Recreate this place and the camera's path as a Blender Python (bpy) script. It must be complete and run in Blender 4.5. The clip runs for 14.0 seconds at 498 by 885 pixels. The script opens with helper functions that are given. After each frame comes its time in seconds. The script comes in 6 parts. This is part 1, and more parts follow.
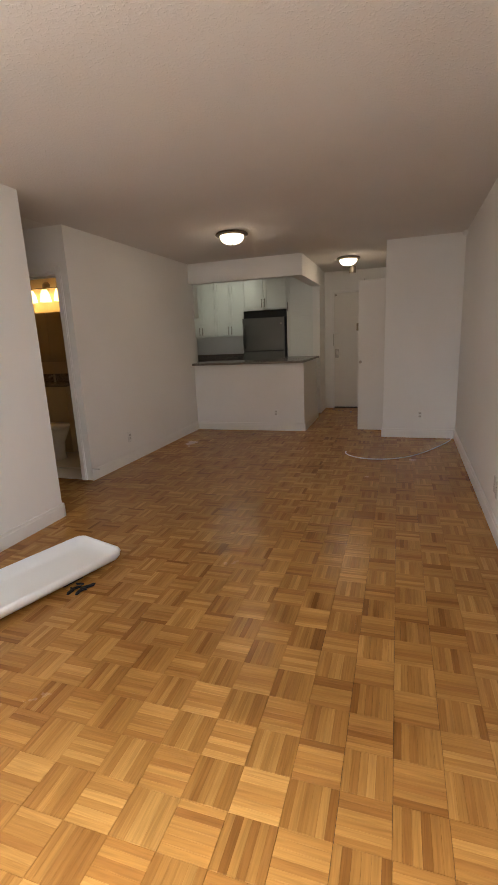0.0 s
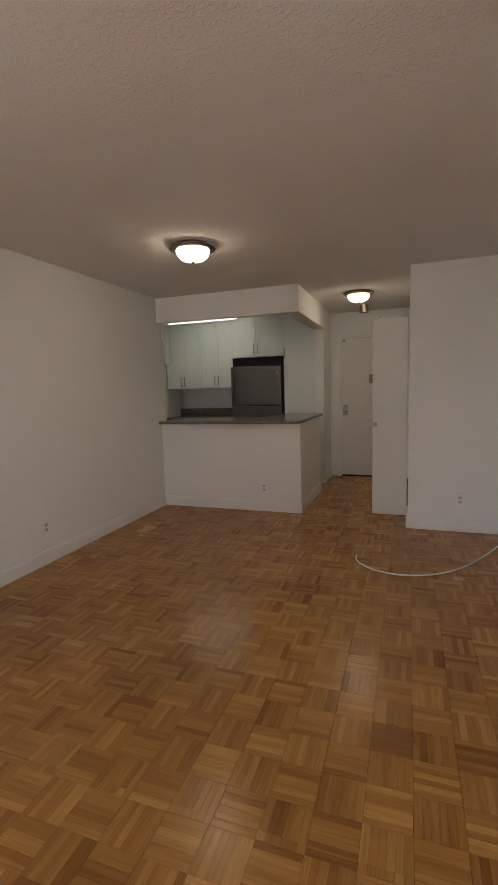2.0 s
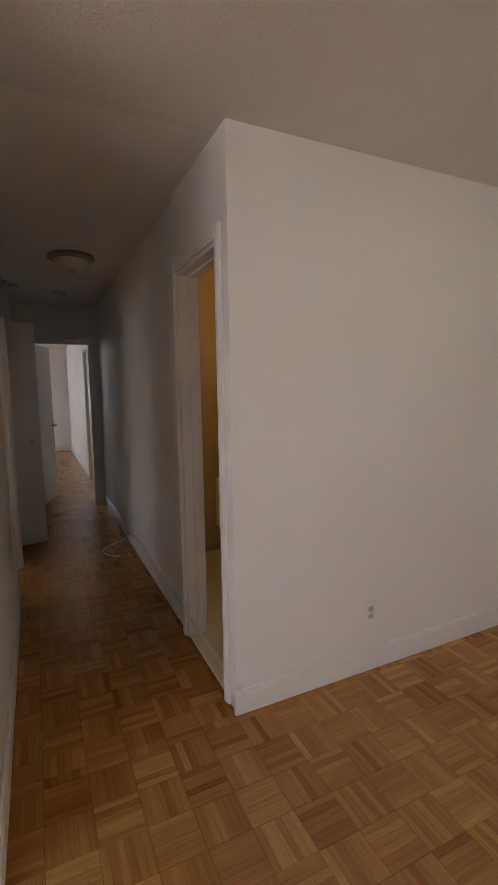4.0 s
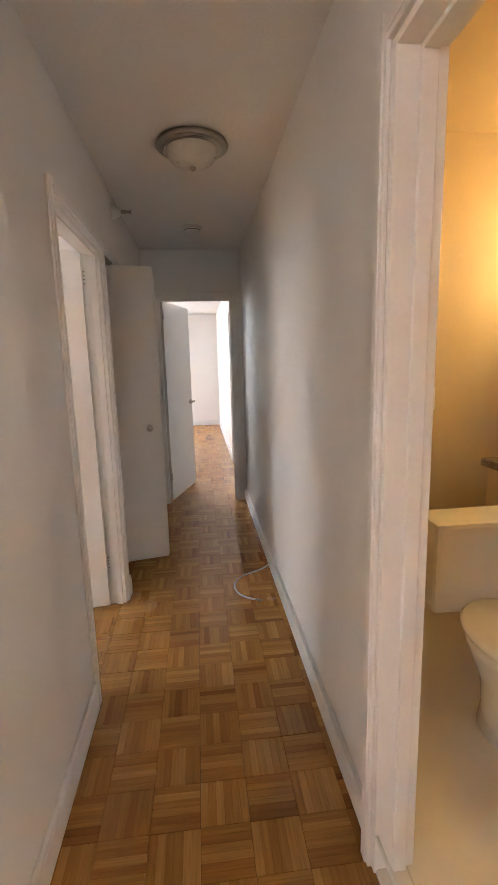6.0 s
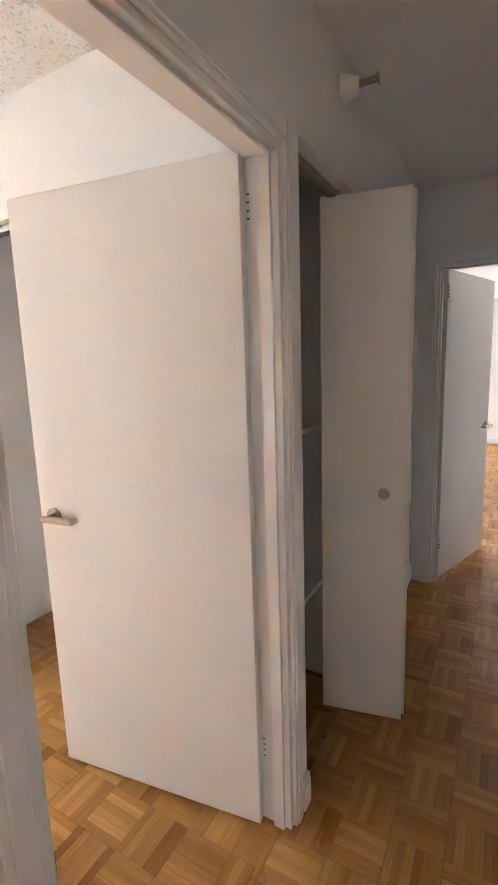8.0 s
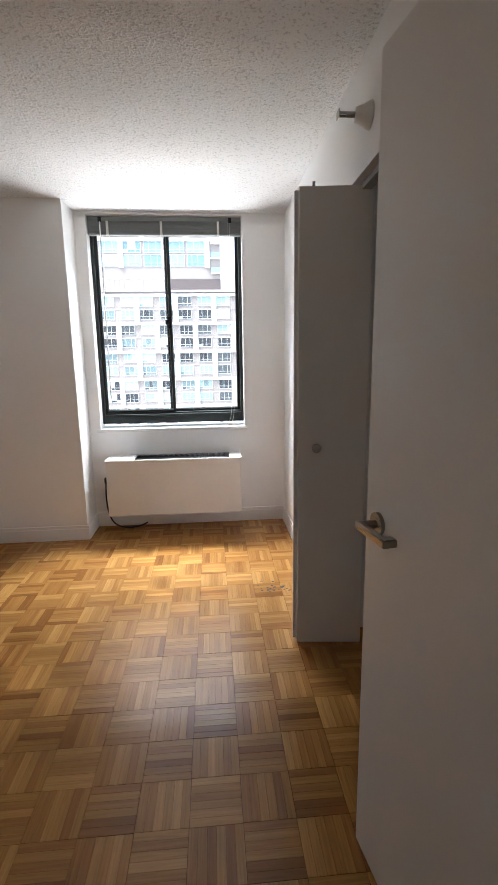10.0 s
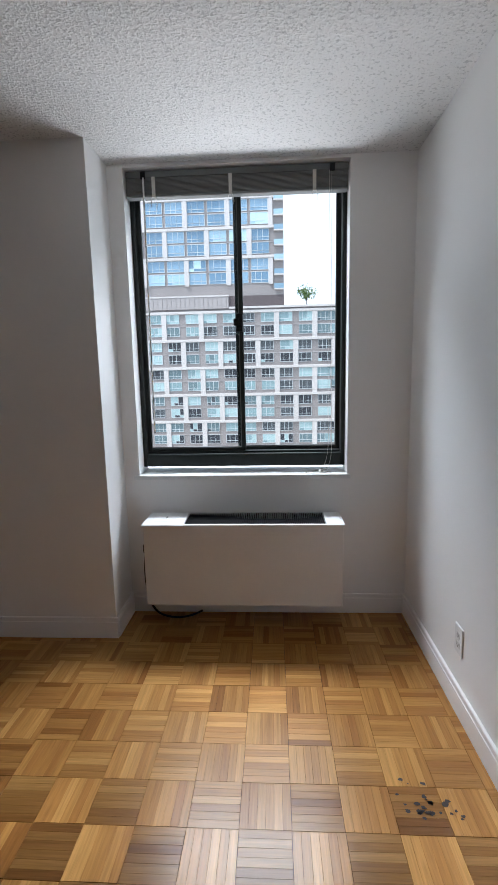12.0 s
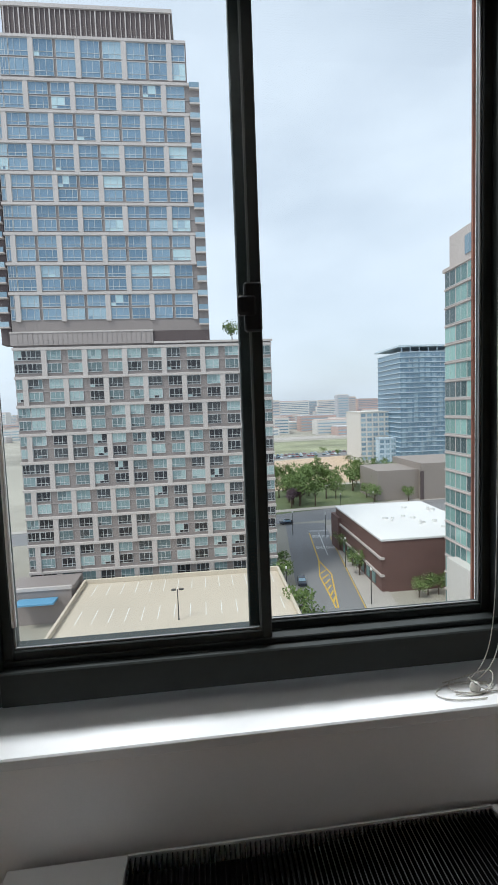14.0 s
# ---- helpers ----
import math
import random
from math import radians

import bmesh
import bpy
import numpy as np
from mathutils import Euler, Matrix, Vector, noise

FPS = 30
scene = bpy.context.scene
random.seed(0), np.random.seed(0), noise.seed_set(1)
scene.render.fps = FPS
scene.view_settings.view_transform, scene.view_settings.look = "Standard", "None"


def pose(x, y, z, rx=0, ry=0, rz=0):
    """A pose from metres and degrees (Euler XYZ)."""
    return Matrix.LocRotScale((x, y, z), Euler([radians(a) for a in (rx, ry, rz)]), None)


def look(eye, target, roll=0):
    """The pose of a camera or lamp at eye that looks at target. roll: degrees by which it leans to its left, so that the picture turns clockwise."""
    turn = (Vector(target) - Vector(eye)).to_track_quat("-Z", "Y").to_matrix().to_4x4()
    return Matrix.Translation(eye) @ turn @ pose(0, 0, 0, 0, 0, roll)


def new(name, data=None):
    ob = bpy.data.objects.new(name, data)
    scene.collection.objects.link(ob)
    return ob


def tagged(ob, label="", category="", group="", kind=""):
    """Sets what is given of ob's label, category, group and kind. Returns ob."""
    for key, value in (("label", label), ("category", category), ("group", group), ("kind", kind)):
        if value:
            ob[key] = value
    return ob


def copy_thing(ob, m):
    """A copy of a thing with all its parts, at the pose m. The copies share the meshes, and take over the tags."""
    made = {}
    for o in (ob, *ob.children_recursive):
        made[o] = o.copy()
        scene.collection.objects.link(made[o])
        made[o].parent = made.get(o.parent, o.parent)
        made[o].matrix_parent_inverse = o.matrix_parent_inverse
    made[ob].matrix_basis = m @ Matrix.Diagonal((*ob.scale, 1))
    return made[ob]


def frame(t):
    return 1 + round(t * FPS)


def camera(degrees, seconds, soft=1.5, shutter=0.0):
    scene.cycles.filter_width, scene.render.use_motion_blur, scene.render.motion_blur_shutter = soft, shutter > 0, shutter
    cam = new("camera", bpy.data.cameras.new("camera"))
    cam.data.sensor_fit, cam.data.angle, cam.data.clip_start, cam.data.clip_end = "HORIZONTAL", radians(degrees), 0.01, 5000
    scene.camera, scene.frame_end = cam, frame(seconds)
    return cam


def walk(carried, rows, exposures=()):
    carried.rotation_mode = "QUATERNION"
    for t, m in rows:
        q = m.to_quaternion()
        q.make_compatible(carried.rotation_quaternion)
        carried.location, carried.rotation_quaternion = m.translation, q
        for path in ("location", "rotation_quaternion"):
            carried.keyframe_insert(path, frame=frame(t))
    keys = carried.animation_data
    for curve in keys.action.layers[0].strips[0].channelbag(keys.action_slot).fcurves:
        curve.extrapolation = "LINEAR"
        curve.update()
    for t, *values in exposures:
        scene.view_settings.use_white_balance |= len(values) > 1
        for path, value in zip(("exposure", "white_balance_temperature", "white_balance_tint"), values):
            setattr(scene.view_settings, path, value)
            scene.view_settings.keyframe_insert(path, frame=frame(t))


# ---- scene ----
cam = camera(57.5, 14.0)
PATH = [
    (0, (-0.041, -0.147, 1.356), (-0.653, 1.704, 0.908), -2.6),
    (0.5, (-0.045, 0.086, 1.326), (-0.448, 2.001, 0.912), -2.9),
    (1, (-0.049, 0.568, 1.384), (-0.364, 2.511, 1.032), -2.6),
    (1.5, (-0.132, 1.031, 1.396), (-0.511, 2.973, 1.106), -2.6),
    (2, (-0.202, 1.503, 1.38), (-0.864, 3.376, 1.142), -1.7),
    (2.5, (-0.376, 1.924, 1.386), (-1.384, 3.641, 1.191), -0.9),
    (3, (-0.569, 2.35, 1.42), (-1.938, 3.795, 1.222), -0.2),
    (3.5, (-0.891, 2.695, 1.455), (-2.519, 3.835, 1.23), -0.3),
    (4, (-1.281, 2.885, 1.424), (-3.079, 3.728, 1.187), -0.9),
    (4.2, (-1.427, 2.948, 1.413), (-3.278, 3.664, 1.17), -0.9),
    (6.5, (-3.049, 3.19, 1.405), (-5.016, 3.223, 1.048), -2.0),
    (7, (-3.439, 3.177, 1.432), (-5.391, 2.897, 1.093), -2.3),
    (7.5, (-3.855, 3.231, 1.443), (-5.705, 2.547, 1.114), -1.9),
    (8, (-4.166, 3.224, 1.45), (-5.877, 2.241, 1.123), -1.9),
    (8.5, (-4.474, 3.23, 1.438), (-5.967, 1.95, 1.076), -3.3),
    (9, (-4.697, 3.189, 1.405), (-5.709, 1.505, 1.032), -2.0),
    (9.2, (-4.712, 3.15, 1.378), (-5.49, 1.37, 1.02), -1.6),
    (11.3, (-4.787, 2.179, 1.354), (-4.677, 0.214, 0.998), -1.1),
    (11.5, (-4.711, 2.049, 1.376), (-4.618, 0.08, 1.038), -1.1),
    (12, (-4.598, 1.665, 1.365), (-4.489, -0.31, 1.068), -1.2),
    (12.5, (-4.5, 1.232, 1.39), (-4.408, -0.749, 1.132), -1.3),
    (13, (-4.459, 0.788, 1.416), (-4.369, -1.199, 1.21), -2.0),
    (13.5, (-4.409, 0.349, 1.446), (-4.393, -1.643, 1.273), -1.8),
    (14, (-4.296, 0.035, 1.446), (-4.507, -1.947, 1.286), -2.1),
]
EXPOSURES = [(0, 2.35, 7150, 12), (0.6, 2.35, 7150, 12), (1.1, 2.05, 7150, 11), (1.6, 2.15, 7000, 10), (2.1, 2.4, 6900, 11), (2.6, 2.4, 6700, 12), (3.2, 2.45, 6500, 12), (4, 2.75, 6500, 12),
             (6.3, 4.95, 6500, 11), (7.5, 5.0, 6300, 11), (8.5, 4.55, 6250, 11), (9.2, 3.3, 6300, 11), (11.3, 1.6, 6300, 10), (12.5, 0.85, 5850, 10), (13.3, 0.6, 6250, 10), (14, 0.25, 6550, 10)]
walk(cam, [(t, look(e, g, r)) for t, e, g, r in PATH], EXPOSURES)
LIVING_W, FAR_W, BED_W, FILL_LOW_W = 1.1, 2.2, 480, 110
LAMP_E, TUBE_E, BATH_E = 3.4, 0.9, 0.8

# ---- light ----
SKY_STRENGTH = 0.12
world = bpy.data.worlds.new("sky")
scene.world = world
world.use_nodes = True
wn, wl = world.node_tree.nodes, world.node_tree.links
wn.clear()
w_out = wn.new("ShaderNodeOutputWorld")
w_bg = wn.new("ShaderNodeBackground")
w_sky = wn.new("ShaderNodeTexSky")
w_sky.sky_type = "NISHITA"
w_sky.sun_disc = False
w_sky.sun_elevation = radians(50)
w_sky.sun_rotation = radians(60)
w_sky.air_density, w_sky.dust_density, w_sky.ozone_density = 1.2, 3.0, 1.5
# thin high cloud over the sky
w_co = wn.new("ShaderNodeTexCoord")
w_map = wn.new("ShaderNodeMapping")
w_map.inputs["Scale"].default_value = (1.0, 1.0, 2.6)
w_noise = wn.new("ShaderNodeTexNoise")
w_noise.inputs["Scale"].default_value = 2.2
w_noise.inputs["Detail"].default_value = 7
w_ramp = wn.new("ShaderNodeMapRange")
w_ramp.inputs["From Min"].default_value = 0.32
w_ramp.inputs["From Max"].default_value = 0.68
w_ramp.inputs["To Min"].default_value = 0.72
w_ramp.inputs["To Max"].default_value = 1.0
w_mix = wn.new("ShaderNodeMix")
w_mix.data_type = "RGBA"
w_mix.inputs["B"].default_value = (6.6, 7.3, 8.4, 1)
wl.new(w_co.outputs["Generated"], w_map.inputs["Vector"])
wl.new(w_map.outputs["Vector"], w_noise.inputs["Vector"])
wl.new(w_noise.outputs["Fac"], w_ramp.inputs["Value"])
wl.new(w_ramp.outputs["Result"], w_mix.inputs["Factor"])
wl.new(w_sky.outputs["Color"], w_mix.inputs["A"])
wl.new(w_mix.outputs["Result"], w_bg.inputs["Color"])
w_bg.inputs["Strength"].default_value = SKY_STRENGTH
wl.new(w_bg.outputs["Background"], w_out.inputs["Surface"])


def lamp(name, kind, m, power, colour, **kw):
    data = bpy.data.lights.new(name, kind)
    data.energy, data.color = power, colour
    for k, v in kw.items():
        if k == "angle":
            data.angle = v
        elif k == "size":
            data.shape, data.size, data.size_y = "RECTANGLE", v[0], v[1]
        elif k == "radius":
            data.shadow_soft_size = v
    ob = new(name, data)
    ob.matrix_world = m
    return ob


lamp("sun", "SUN", look((50, 34, 95), (0, 0, 0)), 2.0, (1.0, 0.96, 0.9), angle=radians(14))
# daylight standing in the openings of the living room and of the far room
lamp("living_window_daylight", "AREA", look((-0.95, -0.86, 1.55), (-0.95, 3, 1.25)), LIVING_W, (0.86, 0.92, 1.0), size=(2.5, 1.5))
lamp("far_window_daylight", "AREA", look((-13.04, 1.1, 1.55), (-9, 1.5, 1.4)), FAR_W, (0.86, 0.92, 1.0), size=(1.6, 1.5))


# ---- materials ----
def nodes_of(name):
    m = bpy.data.materials.new(name)
    m.use_nodes = True
    nt = m.node_tree
    return m, nt.nodes, nt.links, nt.nodes["Principled BSDF"]


def surface(name, colour, rough=0.5, metal=0.0, vary=0.06, scale=3.0, grain=60.0, bump=0.1, depth=0.002, spec=0.5, coat=0.0):
    """Paint, plaster, metal or stone: broad stains and fine grain in colour, roughness and relief."""
    m, n, l, p = nodes_of(name)
    co = n.new("ShaderNodeTexCoord")
    big = n.new("ShaderNodeTexNoise")
    big.inputs["Scale"].default_value, big.inputs["Detail"].default_value = scale, 5
    fine = n.new("ShaderNodeTexNoise")
    fine.inputs["Scale"].default_value, fine.inputs["Detail"].default_value = grain, 4
    l.new(co.outputs["Object"], big.inputs["Vector"])
    l.new(co.outputs["Object"], fine.inputs["Vector"])
    add = n.new("ShaderNodeMath")
    add.operation = "MULTIPLY_ADD"
    add.inputs[1].default_value = 0.4
    l.new(fine.outputs["Fac"], add.inputs[0])
    l.new(big.outputs["Fac"], add.inputs[2])
    rng = n.new("ShaderNodeMapRange")
    rng.inputs["From Min"].default_value, rng.inputs["From Max"].default_value = 0.4, 1.0
    rng.inputs["To Min"].default_value, rng.inputs["To Max"].default_value = 1 - vary, 1 + vary
    l.new(add.outputs[0], rng.inputs["Value"])
    mul = n.new("ShaderNodeVectorMath")
    mul.operation = "SCALE"
    mul.inputs[0].default_value = colour
    l.new(rng.outputs["Result"], mul.inputs["Scale"])
    l.new(mul.outputs["Vector"], p.inputs["Base Color"])
    rr = n.new("ShaderNodeMapRange")
    rr.inputs["To Min"].default_value, rr.inputs["To Max"].default_value = max(rough - 0.08, 0.02), min(rough + 0.08, 1)
    l.new(big.outputs["Fac"], rr.inputs["Value"])
    l.new(rr.outputs["Result"], p.inputs["Roughness"])
    p.inputs["Metallic"].default_value = metal
    p.inputs["Specular IOR Level"].default_value = spec
    p.inputs["Coat Weight"].default_value = coat
    if bump:
        b = n.new("ShaderNodeBump")
        b.inputs["Strength"].default_value, b.inputs["Distance"].default_value = bump, depth
        l.new(fine.outputs["Fac"], b.inputs["Height"])
        l.new(b.outputs["Normal"], p.inputs["Normal"])
    return m


def stucco(name, colour, scale, depth, speck=0.0, low=0.38, high=0.74):
    """Sprayed ceiling texture: soft blobs of plaster, with flecks darkened in colour alone where speck is set."""
    m, n, l, p = nodes_of(name)
    co = n.new("ShaderNodeTexCoord")
    warp = n.new("ShaderNodeTexNoise")
    warp.inputs["Scale"].default_value, warp.inputs["Detail"].default_value = scale, 3
    warp.inputs["Distortion"].default_value = 0.6
    big = n.new("ShaderNodeTexNoise")
    big.inputs["Scale"].default_value, big.inputs["Detail"].default_value = 1.3, 3
    for t in (warp, big):
        l.new(co.outputs["Object"], t.inputs["Vector"])
    h = n.new("ShaderNodeMapRange")
    h.interpolation_type = "SMOOTHSTEP"
    h.inputs["From Min"].default_value, h.inputs["From Max"].default_value = low, high
    l.new(warp.outputs["Fac"], h.inputs["Value"])
    b = n.new("ShaderNodeBump")
    b.inputs["Strength"].default_value, b.inputs["Distance"].default_value = 1.0, depth
    l.new(h.outputs["Result"], b.inputs["Height"])
    l.new(b.outputs["Normal"], p.inputs["Normal"])
    fleck = n.new("ShaderNodeTexNoise")
    fleck.inputs["Scale"].default_value, fleck.inputs["Detail"].default_value = scale * 0.9, 2
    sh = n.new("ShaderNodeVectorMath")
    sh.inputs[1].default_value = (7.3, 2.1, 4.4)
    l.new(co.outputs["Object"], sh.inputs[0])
    l.new(sh.outputs["Vector"], fleck.inputs["Vector"])
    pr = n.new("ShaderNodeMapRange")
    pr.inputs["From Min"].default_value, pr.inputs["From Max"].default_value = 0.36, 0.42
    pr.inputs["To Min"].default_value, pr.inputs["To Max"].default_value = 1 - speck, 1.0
    l.new(fleck.outputs["Fac"], pr.inputs["Value"])
    br = n.new("ShaderNodeMapRange")
    br.inputs["To Min"].default_value, br.inputs["To Max"].default_value = 0.94, 1.04
    l.new(big.outputs["Fac"], br.inputs["Value"])
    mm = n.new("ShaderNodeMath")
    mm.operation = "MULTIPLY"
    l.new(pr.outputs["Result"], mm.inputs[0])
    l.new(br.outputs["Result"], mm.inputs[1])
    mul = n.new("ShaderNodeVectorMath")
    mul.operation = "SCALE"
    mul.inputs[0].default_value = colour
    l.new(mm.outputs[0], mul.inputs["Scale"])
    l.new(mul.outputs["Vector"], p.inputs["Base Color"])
    p.inputs["Roughness"].default_value = 0.9
    return m


def oak(name):
    """Varnished parquet fingers: each one its own tone, with grain along its length (mesh attribute 'along')."""
    m, n, l, p = nodes_of(name)
    geo = n.new("ShaderNodeNewGeometry")
    info = n.new("ShaderNodeObjectInfo")
    rnd = n.new("ShaderNodeMath")
    l.new(geo.outputs["Random Per Island"], rnd.inputs[0])
    l.new(info.outputs["Random"], rnd.inputs[1])
    fr = n.new("ShaderNodeMath")
    fr.operation = "FRACT"
    l.new(rnd.outputs[0], fr.inputs[0])
    ramp = n.new("ShaderNodeValToRGB")
    cr = ramp.color_ramp
    cr.elements[0].position, cr.elements[0].color = 0.0, (0.30, 0.125, 0.030, 1)
    cr.elements[1].position, cr.elements[1].color = 1.0, (0.60, 0.315, 0.092, 1)
    for pos, c in ((0.10, (0.385, 0.170, 0.042, 1)), (0.4, (0.44, 0.205, 0.052, 1)), (0.75, (0.50, 0.245, 0.066, 1))):
        cr.elements.new(pos).color = c
    uv = n.new("ShaderNodeAttribute")
    uv.attribute_name = "along"
    own = n.new("ShaderNodeSeparateXYZ")
    l.new(uv.outputs["Vector"], own.inputs["Vector"])
    both = n.new("ShaderNodeMath")
    l.new(own.outputs["Z"], both.inputs[0])
    l.new(info.outputs["Random"], both.inputs[1])
    block = n.new("ShaderNodeMath")
    block.operation = "FRACT"
    l.new(both.outputs[0], block.inputs[0])
    tone = n.new("ShaderNodeMix")
    tone.inputs["Factor"].default_value = 0.35
    l.new(fr.outputs[0], tone.inputs["A"])
    l.new(block.outputs[0], tone.inputs["B"])
    spread = n.new("ShaderNodeMapRange")
    spread.inputs["From Min"].default_value, spread.inputs["From Max"].default_value = 0.12, 0.85
    l.new(tone.outputs["Result"], spread.inputs["Value"])
    l.new(spread.outputs["Result"], ramp.inputs["Fac"])
    mp = n.new("ShaderNodeMapping")
    mp.inputs["Scale"].default_value = (5.0, 110.0, 1.0)
    l.new(uv.outputs["Vector"], mp.inputs["Vector"])
    off = n.new("ShaderNodeCombineXYZ")
    l.new(fr.outputs[0], off.inputs["Z"])
    sc = n.new("ShaderNodeVectorMath")
    sc.operation = "MULTIPLY_ADD"
    sc.inputs[1].default_value = (1, 1, 40)
    l.new(off.outputs["Vector"], sc.inputs[0])
    l.new(mp.outputs["Vector"], sc.inputs[2])
    gr = n.new("ShaderNodeTexNoise")
    gr.inputs["Scale"].default_value, gr.inputs["Detail"].default_value, gr.inputs["Roughness"].default_value = 1.0, 6, 0.65
    gr.inputs["Distortion"].default_value = 0.5
    l.new(sc.outputs["Vector"], gr.inputs["Vector"])
    gm = n.new("ShaderNodeMapRange")
    gm.inputs["From Min"].default_value, gm.inputs["From Max"].default_value = 0.3, 0.72
    gm.inputs["To Min"].default_value, gm.inputs["To Max"].default_value = 0.76, 1.16
    l.new(gr.outputs["Fac"], gm.inputs["Value"])
    wear = n.new("ShaderNodeTexNoise")
    wear.inputs["Scale"].default_value, wear.inputs["Detail"].default_value = 1.6, 6
    l.new(geo.outputs["Position"], wear.inputs["Vector"])
    wm = n.new("ShaderNodeMapRange")
    wm.inputs["To Min"].default_value, wm.inputs["To Max"].default_value = 0.74, 1.02
    l.new(wear.outputs["Fac"], wm.inputs["Value"])
    mm = n.new("ShaderNodeMath")
    mm.operation = "MULTIPLY"
    l.new(gm.outputs["Result"], mm.inputs[0])
    l.new(wm.outputs["Result"], mm.inputs[1])
    mul = n.new("ShaderNodeVectorMath")
    mul.operation = "SCALE"
    l.new(ramp.outputs["Color"], mul.inputs[0])
    l.new(mm.outputs[0], mul.inputs["Scale"])
    l.new(mul.outputs["Vector"], p.inputs["Base Color"])
    rm = n.new("ShaderNodeMapRange")
    rm.inputs["To Min"].default_value, rm.inputs["To Max"].default_value = 0.15, 0.33
    l.new(wear.outputs["Fac"], rm.inputs["Value"])
    l.new(rm.outputs["Result"], p.inputs["Roughness"])
    b = n.new("ShaderNodeBump")
    b.inputs["Strength"].default_value, b.inputs["Distance"].default_value = 0.45, 0.0006
    l.new(gr.outputs["Fac"], b.inputs["Height"])
    l.new(b.outputs["Normal"], p.inputs["Normal"])
    # sheen of the fibres under the varnish: broad across the grain, narrow along it
    gl, mx, tg = n.new("ShaderNodeBsdfAnisotropic"), n.new("ShaderNodeMixShader"), n.new("ShaderNodeAttribute")
    tg.attribute_name = "across"
    warm = n.new("ShaderNodeVectorMath")
    warm.operation = "SCALE"
    warm.inputs["Scale"].default_value = 1.5
    l.new(mul.outputs["Vector"], warm.inputs[0])
    l.new(warm.outputs["Vector"], gl.inputs["Color"])
    gl.inputs["Roughness"].default_value, gl.inputs["Anisotropy"].default_value = 0.7, 0.85
    l.new(tg.outputs["Vector"], gl.inputs["Tangent"])
    l.new(b.outputs["Normal"], gl.inputs["Normal"])
    mx.inputs["Fac"].default_value = 0.16
    l.new(p.outputs["BSDF"], mx.inputs[1])
    l.new(gl.outputs["BSDF"], mx.inputs[2])
    l.new(mx.outputs["Shader"], n["Material Output"].inputs["Surface"])
    return m


def granite(name, a, b_col, c_col):
    m, n, l, p = nodes_of(name)
    co = n.new("ShaderNodeTexCoord")
    v = n.new("ShaderNodeTexVoronoi")
    v.inputs["Scale"].default_value = 240
    nz = n.new("ShaderNodeTexNoise")
    nz.inputs["Scale"].default_value, nz.inputs["Detail"].default_value = 45, 6
    l.new(co.outputs["Object"], v.inputs["Vector"])
    l.new(co.outputs["Object"], nz.inputs["Vector"])
    sep = n.new("ShaderNodeSeparateColor")
    l.new(v.outputs["Color"], sep.inputs["Color"])
    ad = n.new("ShaderNodeMath")
    ad.operation = "MULTIPLY"
    l.new(sep.outputs["Red"], ad.inputs[0])
    l.new(nz.outputs["Fac"], ad.inputs[1])
    r = n.new("ShaderNodeValToRGB")
    r.color_ramp.elements[0].position, r.color_ramp.elements[0].color = 0.05, (*a, 1)
    r.color_ramp.elements[1].position, r.color_ramp.elements[1].color = 0.5, (*c_col, 1)
    r.color_ramp.elements.new(0.25).color = (*b_col, 1)
    l.new(ad.outputs[0], r.inputs["Fac"])
    l.new(r.outputs["Color"], p.inputs["Base Color"])
    p.inputs["Roughness"].default_value = 0.22
    return m


def steel(name, colour, rough):
    m, n, l, p = nodes_of(name)
    co = n.new("ShaderNodeTexCoord")
    mp = n.new("ShaderNodeMapping")
    mp.inputs["Scale"].default_value = (3, 3, 260)
    nz = n.new("ShaderNodeTexNoise")
    nz.inputs["Scale"].default_value, nz.inputs["Detail"].default_value = 1, 4
    l.new(co.outputs["Object"], mp.inputs["Vector"])
    l.new(mp.outputs["Vector"], nz.inputs["Vector"])
    rm = n.new("ShaderNodeMapRange")
    rm.inputs["To Min"].default_value, rm.inputs["To Max"].default_value = rough - 0.07, rough + 0.1
    l.new(nz.outputs["Fac"], rm.inputs["Value"])
    l.new(rm.outputs["Result"], p.inputs["Roughness"])
    p.inputs["Base Color"].default_value = (*colour, 1)
    p.inputs["Metallic"].default_value = 1
    return m


def glow(name, colour, strength, base=(0.9, 0.9, 0.85)):
    m, n, l, p = nodes_of(name)
    p.inputs["Base Color"].default_value = (*base, 1)
    p.inputs["Emission Color"].default_value = (*colour, 1)
    p.inputs["Emission Strength"].default_value = strength
    p.inputs["Roughness"].default_value = 0.35
    return m


def pane_glass(name):
    m, n, l, p = nodes_of(name)
    out = n["Material Output"]
    tr, gl, mx, fr = n.new("ShaderNodeBsdfTransparent"), n.new("ShaderNodeBsdfGlossy"), n.new("ShaderNodeMixShader"), n.new("ShaderNodeFresnel")
    tr.inputs["Color"].default_value = (0.93, 0.96, 0.96, 1)
    gl.inputs["Roughness"].default_value = 0.02
    fr.inputs["IOR"].default_value = 1.25
    l.new(fr.outputs["Fac"], mx.inputs["Fac"])
    l.new(tr.outputs["BSDF"], mx.inputs[1])
    l.new(gl.outputs["BSDF"], mx.inputs[2])
    l.new(mx.outputs["Shader"], out.inputs["Surface"])
    return m


